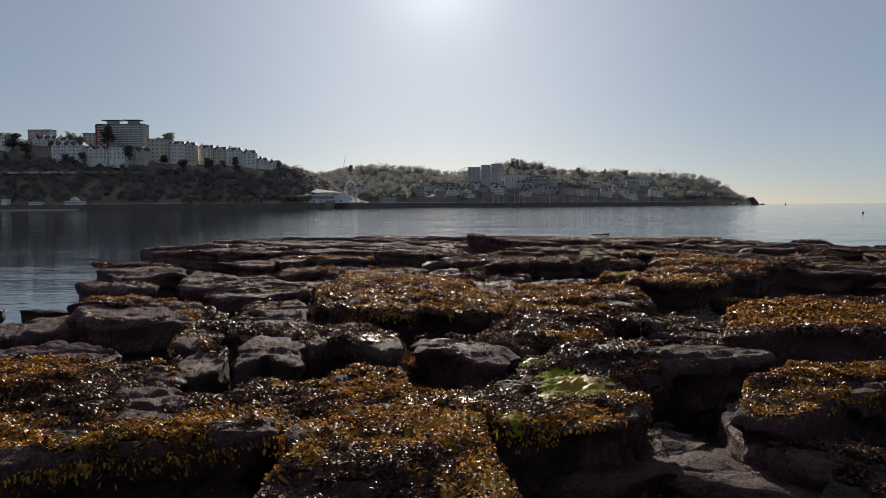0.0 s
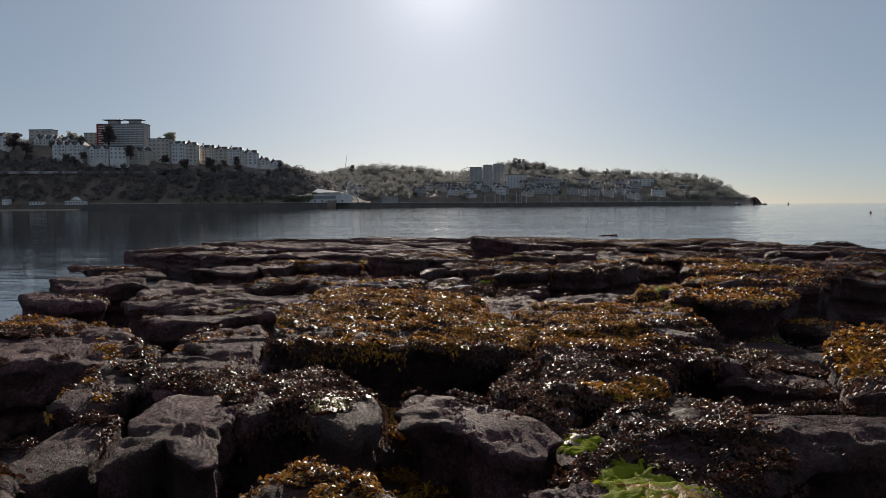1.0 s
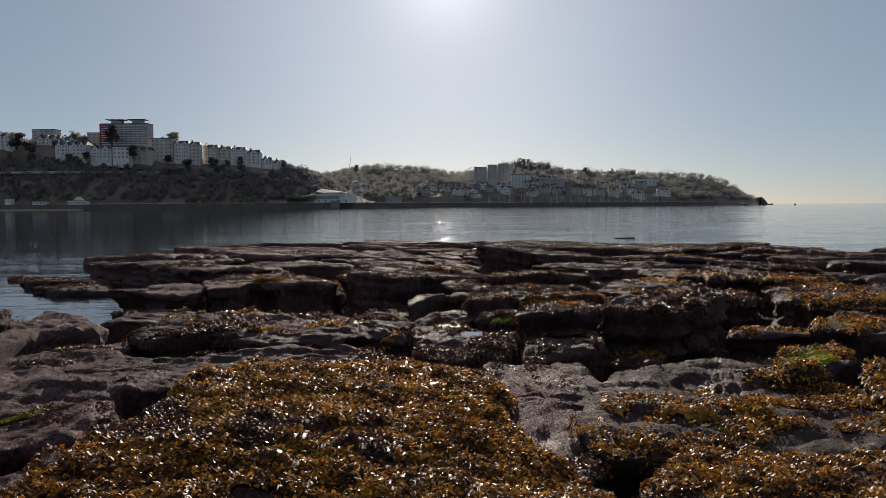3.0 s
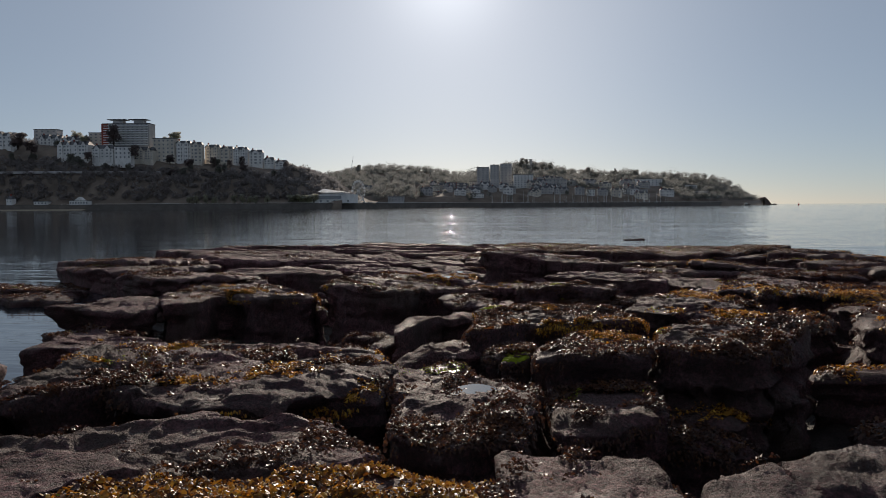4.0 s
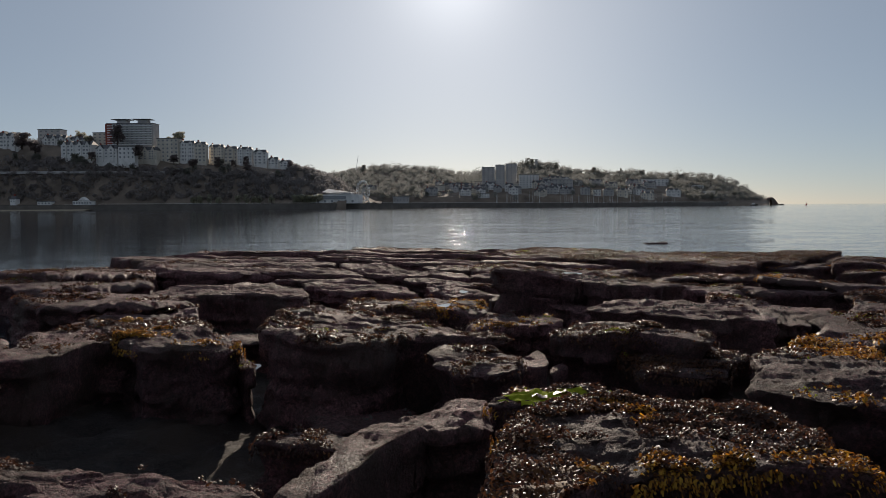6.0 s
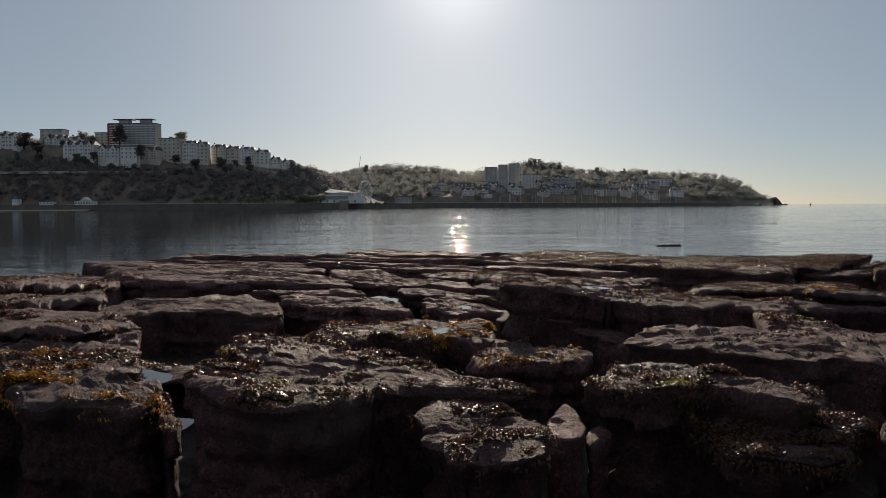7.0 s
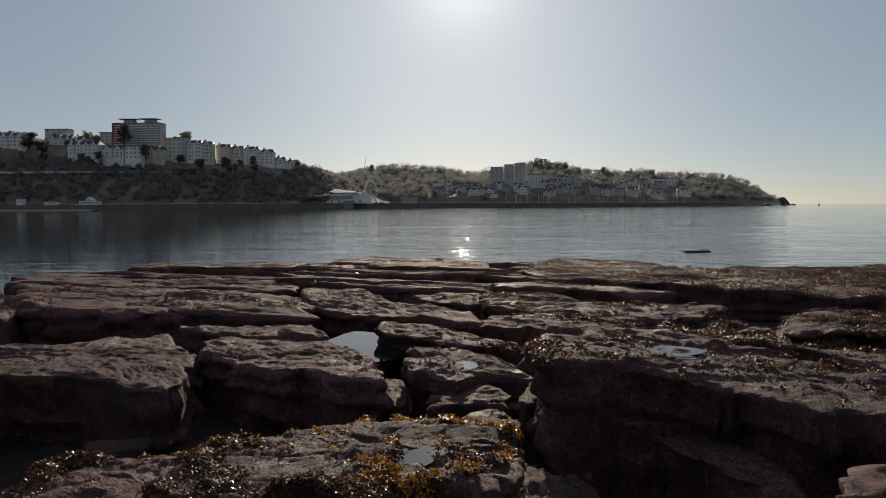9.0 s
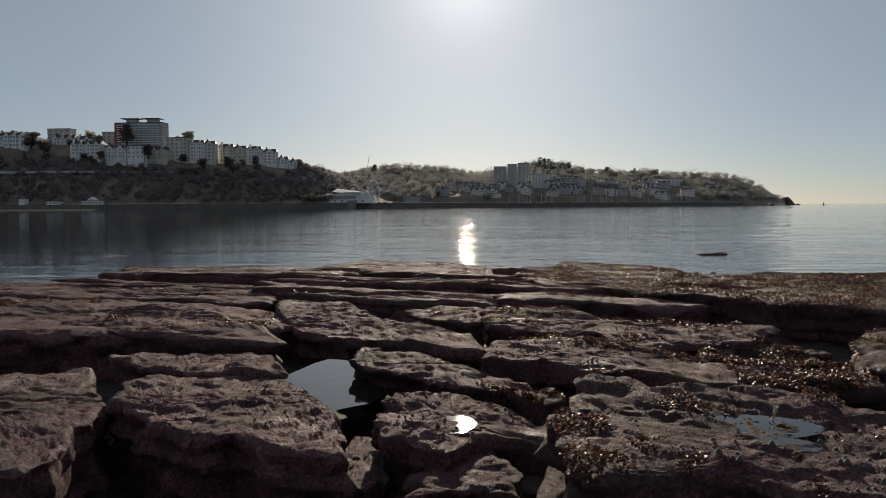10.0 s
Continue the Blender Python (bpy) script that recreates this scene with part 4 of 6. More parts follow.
slab(-13.51, 37.97, 0.16, 2.45, 4.41, 0, 0.01, -1.03, -0.015, 0.5, 0.60, "d")


# ---- smaller stones lying between the slabs ----
rr = random.Random(21)
small = []
for i in range(150):
    w = rr.uniform(0.35, 1.3)
    px, py = rr.uniform(-9, 12), rr.uniform(4, 58)
    if coast(px, py) > 1.5 and not (-3.2 < px < -0.6 and 38.5 < py < 43.5):
        small.append(slab(px, py, float(reef_level(py)) - rr.uniform(0.42, 0.65), w, w * rr.uniform(0.6, 1.1), rr.uniform(-35, 35), rr.uniform(-0.2, 0.2), rr.uniform(-0.3, 0.3), rr.uniform(0, 0.08), 0.55, rr.choice((0, 0, 0.25, 0.5)), "d", True))
# low weedy stones filling the hollows of the landward reef
for i in range(95):
    w = rr.uniform(0.7, 1.7)
    px, py = rr.uniform(-6.5, 6.5), rr.uniform(4.5, 22)
    slab(px, py, float(reef_level(py)) - rr.uniform(0.3, 0.48) - (0.3 if py < 11 else 0.0), w, w * rr.uniform(0.6, 1.0), rr.uniform(-35, 35), rr.uniform(-0.2, 0.2), rr.uniform(-0.3, 0.3), rr.uniform(-0.05, 0.1), 0.55, rr.choice((0.3, 0.6, 0.8)), rr.choice("odd"), True)
# long thin ledges stepping down to the water
for i in range(22):
    py = 49.5 + i * 0.5
    px = rr.uniform(-11, 12)
    w = rr.uniform(3.5, 8.0)
    if coast(px, py) > 1.0:
        slab(px, py, float(reef_level(py)) + rr.uniform(-0.05, 0.12), w, rr.uniform(0.8, 1.4), rr.uniform(-9, 4), rr.uniform(-0.2, 0.2), rr.uniform(-0.2, 0.2), rr.uniform(0.01, 0.05), 0.9, rr.choice((0.0, 0.05, 0.1, 0.2)), "d")
# broad ledges of the outer reef
for i in range(95):
    px, py = rr.choice((rr.uniform(9, 46), rr.uniform(9, 30), rr.uniform(-16, -8))), rr.uniform(4, 56)
    if coast(px, py) > 2.0 and not (px < 0 and py > 17):
        w = rr.uniform(1.8, 4.6)
        slab(px, py, float(reef_level(py)) - rr.uniform(-0.04, 0.28), w, w * rr.uniform(0.5, 0.9), rr.uniform(-20, 20), rr.uniform(-0.2, 0.2), rr.uniform(-0.3, 0.3), rr.uniform(0, 0.06), 0.9, rr.choice((0.1, 0.5, 0.75)), rr.choice("od"), True)


# the reef goes on to the side and behind
for i in range(64):
    px, py = (rr.uniform(8, 22), rr.uniform(2, 40)) if i % 2 else (rr.uniform(-10, 10), rr.uniform(-5, 4.2))
    if py < 4.2 and abs(px - 0.9) < 2.2:
        px += 4.5
    w = rr.uniform(1.6, 3.6)
    small.append(slab(px, py, float(reef_level(py)) - rr.uniform(0.05, 0.3), w, w * rr.uniform(0.5, 0.9), rr.uniform(-25, 25), rr.uniform(-0.2, 0.2), rr.uniform(-0.3, 0.3), rr.uniform(0, 0.06), 0.9, rr.choice((0.1, 0.5, 0.7)), "d", True))


# the low stones between and beyond the ledges lie as one scatter
bm = bmesh.new()
for o in small:
    bm.from_mesh(o.data)
    bpy.data.objects.remove(o)
tagged(part("stones", bm, STONE_DARK), "low dark stones filling the hollows of the reef", "stones", kind="stuff")


# ---- seaweed: forked fronds lying on the rocks and hanging over their edges ----
def fronds(name, points, out, hang, size, material, seed, label):
    """points: where each frond is rooted; out: the way it lies; hang: how far it droops."""
    n = len(points)
    if n < 4:
        return None
    g = np.random.default_rng(seed)
    az = np.arctan2(out[:, 1], out[:, 0]) + g.normal(0, 0.5, n)
    az = np.where(hang > 0.3, az, g.uniform(0, 2 * np.pi, n))
    L, W = size * g.uniform(0.6, 1.5, n), size * g.uniform(0.22, 0.42, n)
    h1 = L * g.uniform(-0.05, 0.45, n) - hang * L * 0.3
    h2 = h1 + L * g.uniform(-0.6, 0.35, n) - hang * L * 0.4
    roll = g.uniform(-1.0, 1.0, n)
    f, s = np.stack([np.cos(az), np.sin(az)], -1), np.stack([-np.sin(az), np.cos(az)], -1)
    bend = g.uniform(-0.5, 0.5, n)
    shape = ((0, -0.45, 0), (0, 0.45, 0), (0.5, -1.0, 1), (0.55, 1.0, 1), (1.0, -0.55, 2), (0.92, 0.8, 2))
    verts = np.zeros((n, 6, 3))
    for k, (al, ac, lv) in enumerate(shape):
        al = al * (1 - 0.4 * np.clip(hang, 0, 1))
        verts[:, k, :2] = points[:, :2] + f * (al * L)[:, None] + s * (ac * W + bend * al * al * L)[:, None]
        verts[:, k, 2] = points[:, 2] + (0, h1, h2)[lv] + np.sin(roll) * ac * W
    quads = np.array([(0, 2, 3, 1), (2, 4, 5, 3)])
    faces = (np.arange(n)[:, None, None] * 6 + quads[None]).reshape(-1, 4)
    ob = new(name, mesh_from(name, verts.reshape(-1, 3), faces[:, ::-1], material))
    return tagged(ob, label, "seaweed", "reef seaweed", "stuff")


def film(entry):
    """A thin smooth growth of green weed that follows the top of a slab."""
    x, y, width, depth, weed, tone, place, top, rim, th, seed = entry
    k = np.linspace(-0.9, 0.9, 110)
    U, V = np.meshgrid(k, k)
    X, Y = place(U, V)
    R = np.interp(np.mod(np.arctan2(V, U), 2 * np.pi), np.append(th, 2 * np.pi), np.append(rim, rim[0]))
    rho = np.hypot(U, V) / R
    edge = rho + 0.55 * fbm(X * 1.6, Y * 1.6, seed=45, octaves=4) + 0.25 * value_noise(X * 14, Y * 14, seed=46)
    Z = top(X, Y, np.minimum(rho, 1)) + 0.014 * smooth(0.66, 0.5, edge) + 0.012 * fbm(X * 9, Y * 9, seed=47, octaves=3)
    faces = grid_faces(110, 110)
    keep = (edge.reshape(-1)[faces] < 0.64).all(1)
    used, back = np.unique(faces[keep], return_inverse=True)
    if len(used) > 20:
        me = mesh_from("green_weed", np.stack([X, Y, Z], -1).reshape(-1, 3)[used], back.reshape(-1, 4), LETTUCE)
        tagged(new("green_weed", me), "smooth bright green film of sea lettuce on a rock", "seaweed", "reef seaweed", "stuff")


def amber_at(px, py):
    """Where the wrack is amber rather than dark brown."""
    return fbm(px * 0.75, py * 0.75, seed=38, octaves=4) + 0.25 * value_noise(px * 6, py * 6, seed=39) > -0.12


def mat(entry, least, step):
    """The matted, crinkled bed of wrack below the loose fronds."""
    x, y, width, depth, weed, tone, place, top, rim, th, seed = entry
    nu, nv = int(np.clip(width / step, 12, 130)), int(np.clip(depth / step, 12, 130))
    U, V = np.meshgrid(np.linspace(-1.25, 1.25, nu), np.linspace(-1.25, 1.25, nv))
    X, Y = place(U, V)
    R = np.interp(np.mod(np.arctan2(V, U), 2 * np.pi), np.append(th, 2 * np.pi), np.append(rim, rim[0]))
    rho = np.hypot(U, V) / R
    clump = fbm(X * 5.0, Y * 5.0, seed=33, octaves=3)
    patch = fbm(X * 0.9, Y * 0.9, seed=31, octaves=4) + 0.8 * clump + 0.15 * rho + 0.12 * value_noise(X * 19, Y * 19, seed=34)
    Z = top(X, Y, np.minimum(rho, 1)) + 0.006 + 0.035 * np.clip(clump, 0, 1) + 0.016 * value_noise(X * 21, Y * 21, seed=35) + 0.012 * value_noise(X * 43, Y * 43, seed=36)
    faces = grid_faces(nv, nu)
    inside = (rho.reshape(-1)[faces] < 0.995).all(1) & (patch.reshape(-1)[faces] > least).all(1)
    amber = amber_at(X, Y).reshape(-1)[faces[:, 0]] & (tone in "og")
    for on, stuff, label in ((amber, WRACK, "crinkled bed of amber-brown wrack on a rock"), (~amber, WRACK_DARK, "crinkled bed of dark brown wrack on a rock")):
        used, back = np.unique(faces[inside & on], return_inverse=True)
        if len(used) > 12:
            me = mesh_from("seaweed_mat", np.stack([X, Y, Z], -1).reshape(-1, 3)[used], back.reshape(-1, 4), stuff)
            tagged(new("seaweed_mat", me), label, "seaweed", "reef seaweed", "stuff")


def cover(entry):
    x, y, width, depth, weed, tone, place, top, rim, th, seed = entry
    if weed < 0.09:
        return
    g = np.random.default_rng(seed)
    close = abs(x) < 4.2 and 4.3 < y < 40
    per, size = (3600, 0.024) if close else ((1100, 0.038) if y < 46 and abs(x) < 12 else (420, 0.042))
    n = int(width * depth * per)
    t, r = g.uniform(0, 2 * np.pi, n), np.sqrt(g.uniform(0, 1.01, n))
    R = np.interp(t, np.append(th, 2 * np.pi), np.append(rim, rim[0]))
    px, py = place(r * R * np.cos(t), r * R * np.sin(t))
    clump = fbm(px * 5.0, py * 5.0, seed=33, octaves=3)
    patch = fbm(px * 0.9, py * 0.9, seed=31, octaves=4) + 0.8 * clump + 0.15 * r + g.normal(0, 0.10, n)
    least = np.quantile(patch, 1 - (0.74 + 0.2 * smooth(0.6, 0.9, weed)) * weed)
    keep = patch > least
    if weed >= 0.25 and y < 50:
        mat(entry, least, 0.032 if close else 0.06)
    px, py, r, clump = px[keep], py[keep], r[keep], clump[keep]
    hang = smooth(0.95, 1.03, r)
    pz = top(px, py, np.minimum(r, 1.0)) + 0.01 + 0.05 * np.clip(clump, 0, 1) * (size / 0.05) ** 0.5 + g.uniform(0, 0.022, len(px)) * (1 - hang) - hang * g.uniform(0, 0.06, len(px)) * size / 0.07
    if close and weed > 0.3:
        # weed hanging down the sides
        m = int(width * 1.3 * 0.3 * per * weed)
        t2 = g.uniform(0, 2 * np.pi, m)
        R2 = np.interp(t2, np.append(th, 2 * np.pi), np.append(rim, rim[0]))
        qx, qy = place(R2 * 1.02 * np.cos(t2), R2 * 1.02 * np.sin(t2))
        drop = np.abs(g.normal(0, 0.05, m))
        on = fbm(qx * 1.6, qy * 1.6, seed=36, octaves=3) > 0.15 - 0.5 * weed + drop * 0.8
        qx, qy, drop = qx[on], qy[on], drop[on]
        ln = np.maximum(np.hypot(qx - x, qy - y), 0.1)
        qz = top(qx, qy, np.ones(len(qx))) - drop
        px = np.append(px, qx + (qx - x) / ln * 0.02)
        py = np.append(py, qy + (qy - y) / ln * 0.02)
        pz, r, hang = np.append(pz, qz), np.append(r, np.full(len(qx), 1.0)), np.append(hang, np.ones(len(qx)))
    pts, out = np.stack([px, py, pz], -1), np.stack([px - x, py - y], -1)
    green = value_noise(px * 1.7, py * 1.7, seed=44) + 0.3 * g.normal(0, 0.3, len(px)) > (-0.12 if tone == "g" else 0.8)
    if tone == "g":
        green = r + 0.55 * fbm(px * 1.6, py * 1.6, seed=45, octaves=4) < 0.62
    green &= r < 0.95
    if tone == "g":
        film(entry)
    brown = ~green
    amber = brown & (amber_at(px, py) if tone in "og" else np.zeros(len(px), bool))
    fronds("seaweed_mat", pts[amber], out[amber], hang[amber], size, WRACK, seed + 1, "mat of glossy amber-brown wrack on a rock")
    brown &= ~amber
    fronds("seaweed_mat", pts[brown], out[brown], hang[brown], size, WRACK_DARK, seed + 5, "mat of dark wet brown wrack on a rock")
    if tone == "g":
        green &= g.uniform(0, 1, len(px)) < 0.25
    fronds("green_weed", pts[green], out[green], hang[green] * 0, size * 0.5, LETTUCE, seed + 2, "patch of bright green sea lettuce on a rock")


for entry in list(TOPS):
    cover(entry)


# ---- the far shore ----
def left_hill(x, y):
    ridge = np.interp(x, [-900, -603, -537, -478, -432, -366, -307, -242, -210, -191, -171, -155, -142], [92, 87, 78, 71, 67, 58, 52, 48, 43, 38, 29, 18, 6])
    f = 0.55 * smooth(812, 850, y) + 0.45 * smooth(835, 905, y) - 0.5 * smooth(980, 1150, y)
    return 5.5 + (ridge - 5.5) * f + 2.5 * fbm(x * 0.03, y * 0.03, seed=51)


RIDGE_X, RIDGE_Z = [-460, -360, -313, -242, -148, -78, -20, 39, 85, 120, 155, 201, 259, 306, 363, 432, 478, 513, 540, 556, 571, 576, 579], [42, 43, 64, 78, 77, 70, 63, 73, 81, 84, 77, 69, 61, 65, 58, 58, 53, 41, 27, 19, 14, 12, -3]


def far_hill(x, y):
    xr = x + (x * 1640 / np.maximum(y, 1200) - x) * smooth(300, 450, x)
    ridge = np.interp(xr, RIDGE_X, RIDGE_Z)
    front = 1290 + 0.30 * np.clip(x, 0, 600)
    f = 0.25 * smooth(front - 10, front + 30, y) + 0.75 * np.clip((y - front - 20) / (1640 - front), 0, 1)
    f = f * (1 - smooth(1644, 1664, y) * smooth(520, 550, x))
    return -3.0 + (ridge + 3.0) * f + 2.0 * fbm(x * 0.02, y * 0.02, seed=52)


def hill(name, fn, x0, x1, y0, y1, nx, ny, label):
    X, Y = np.meshgrid(np.linspace(x0, x1, nx), np.linspace(y0, y1, ny))
    Z = fn(X, Y)
    Z[0] = -2
    return tagged(new(name, mesh_from(name, np.stack([X, Y, Z], -1).reshape(-1, 3), grid_faces(ny, nx), SCRUB)), label, "hill", kind="structure")


hill("hill_near", left_hill, -900, -135, 806, 1150, 150, 80, "steep wooded headland below white villas")
hill("hill_far", far_hill, -460, 584, 1275, 1760, 330, 80, "long wooded hill running out to a point")


def leaf_cloud(centres, radii, heights, count, leaf, seed):
    """Arrays for crowns of many small leaf clumps."""
    g = np.random.default_rng(seed)
    n = len(centres)
    d = g.normal(0, 1, (n, count, 3))
    d /= np.linalg.norm(d, axis=-1, keepdims=True)
    d *= (g.uniform(0.25, 1, (n, count, 1)) ** 0.5) * (1 + 0.35 * g.normal(0, 1, (n, 1, 3)).clip(-1, 1) * 0.5)
    p = centres[:, None] + d * np.stack([radii, radii, heights], -1)[:, None]
    facing = d + 0.3 * g.normal(0, 1, (n, count, 3))
    u = np.cross(facing, g.normal(0, 1, (n, count, 3)))
    v = np.cross(facing, u)
    sz = (leaf * g.uniform(0.6, 1.5, (n, count, 1)))
    u, v = u / np.linalg.norm(u, axis=-1, keepdims=True) * sz, v / np.linalg.norm(v, axis=-1, keepdims=True) * sz
    quad = np.stack([p - u, p - v * 0.7, p + u, p + v * 0.7], 2).reshape(-1, 3)
    return quad, np.arange(len(quad)).reshape(-1, 4)


def woods(name, fn, n, xr, yr, keep, seed, r=(3.0, 5.5), label="", mat=None, count=40, leaf=1.0):
    g = np.random.default_rng(seed)
    x, y = g.uniform(*xr, n), g.uniform(*yr, n)
    k = keep(x, y)
    x, y = x[k], y[k]
    rad = g.uniform(*r, len(x)) * (1 + 0.5 * (g.uniform(0, 1, len(x)) > 0.93))
    z = fn(x, y) + rad * 0.75
    v, f = leaf_cloud(np.stack([x, y, z], -1), rad, rad * g.uniform(0.7, 1.15, len(x)), count, leaf, seed)
    return tagged(new(name, mesh_from(name, v, f, mat or LEAF, False)), label, "woodland", kind="stuff")


woods("far_woods", left_hill, 4200, (-760, -140), (815, 985), lambda x, y: (left_hill(x, y) > 9) & ((y < 866 + 6 * np.sin(x * 0.05)) | (y > 925) | (x > -216)), 61, (2.4, 4.8), "dark scrub and trees covering the near headland", LEAF_SCRUB)
woods("far_woods", far_hill, 3100, (-460, 556), (1290, 1690), lambda x, y: (far_hill(x, y) > 9) & ((y > 1450) | (x > 350) | (x < -90) | (np.sin(x * 0.21) * np.sin(y * 0.07) > 0.6)) & ~((np.abs(x / y - 0.207) < 0.024) & (y < 1552)), 62, (4.0, 8.0), "dense mixed woodland over the far hill", None, 120, 0.8)


def tree(x, y, z, height, radius, mat, label, conic=0.0, seed=1):
    base = new("tree")
    base.location = (x, y, z)
    bm = bmesh.new()
    rod(bm, (0, 0, -1), (0, 0, height * 0.6), radius * 0.10, radius * 0.04)
    for i in range(5):
        a = i * 1.26 + seed
        rod(bm, (0, 0, height * (0.3 + 0.06 * i)), (math.cos(a) * radius * 0.6, math.sin(a) * radius * 0.6, height * (0.55 + 0.07 * i)), radius * 0.04, radius * 0.015, 5)
    part("trunk", bm, BARK, base)
    g = np.random.default_rng(seed)
    t = g.uniform(0, 1, 26)
    rr_ = radius * 0.62 * (1 - conic * t) * np.sqrt(g.uniform(0.1, 1, 26))
    an = g.uniform(0, 6.28, 26)
    c = np.stack([np.cos(an) * rr_, np.sin(an) * rr_, height * (0.2 + 0.7 * t)], -1)
    v, f = leaf_cloud(c, np.full(26, radius * 0.36), np.full(26, height * 0.12), 30, radius * 0.10, seed)
    crown = new("crown", mesh_from("crown", v, f, mat, False))
    crown.parent = base
    return tagged(base, label, "tree")


tree(-404, 886, 71, 25, 11, LEAF_DARK, "large dark conifer standing before the tower block", 0.6, 3)
for i, (x, y, z, h, r) in enumerate([(-372, 868, 56, 15, 8), (-333, 866, 50, 10, 7), (-505, 872, 68, 18, 12), (-488, 868, 62, 14, 9), (-310, 862, 46, 9, 7), (-420, 858, 54, 9, 6)]):
    tree(x, y, z, h, r, LEAF_DARK, "russet garden tree among the villas on the headland", 0.2, 10 + i)
for i, (x, y, z, h, r) in enumerate([(-462, 918, 78, 14, 8), (-342, 905, 76, 12, 9), (-352, 908, 74, 9, 7), (-447, 905, 76, 10, 6)]):
    tree(x, y, z, h, r, LEAF_PALE, "pale leafing tree above the villas on the headland", 0.1, 20 + i)
for i, x in enumerate((-290, -283, -274, -264, -244, -236, -228, -222, -210)):
    tree(x, 806, 5.5, 8 + (i % 3), 4.2, LEAF_PALE, "pale green tree on the seafront promenade", 0.1, 30 + i)
for i, x in enumerate((-186, -180, -172, -164)):
    tree(x, 812, 5.5, 9 + i % 2, 7.0, LEAF_PALE, "pale green tree beside the theatre", 0.1, 44 + i)
for i, (x, y, h) in enumerate([(94, 1640, 20), (103, 1640, 18), (228, 1640, 17), (280, 1640, 16), (-240, 1640, 14), (152, 1640, 15), (325, 1640, 14), (400, 1630, 13), (38, 1630, 17)]):
    tree(x, y, float(far_hill(np.array([x * 1.0]), np.array([y * 1.0]))[0]), h, 7.5, LEAF, "tall tree standing out on the skyline of the hill", 0.15, 60 + i)

gt = random.Random(77)
for i in range(34):
    x = gt.uniform(-560, -200)
    y = gt.choice((860, 868, 884, 896))
    tree(x, y, float(left_hill(np.array([x]), np.array([y * 1.0]))[0]) - 1, gt.uniform(8, 14), gt.uniform(4, 7), gt.choice((LEAF_DARK, LEAF, LEAF)), "bushy garden tree among the villas on the headland", gt.uniform(0, 0.4), 100 + i)

WINDOW_MESH = {}


def window_mesh(w, h):
    key = (round(w, 1), round(h, 1))
    if key not in WINDOW_MESH:
        bm = bmesh.new()
        box(bm, 0, 0, 0, w, 0.5, h)
        me = bpy.data.meshes.new("window")
        bm.to_mesh(me)
        bm.free()
        me.materials.append(GLASS)
        WINDOW_MESH[key] = me
    return WINDOW_MESH[key]


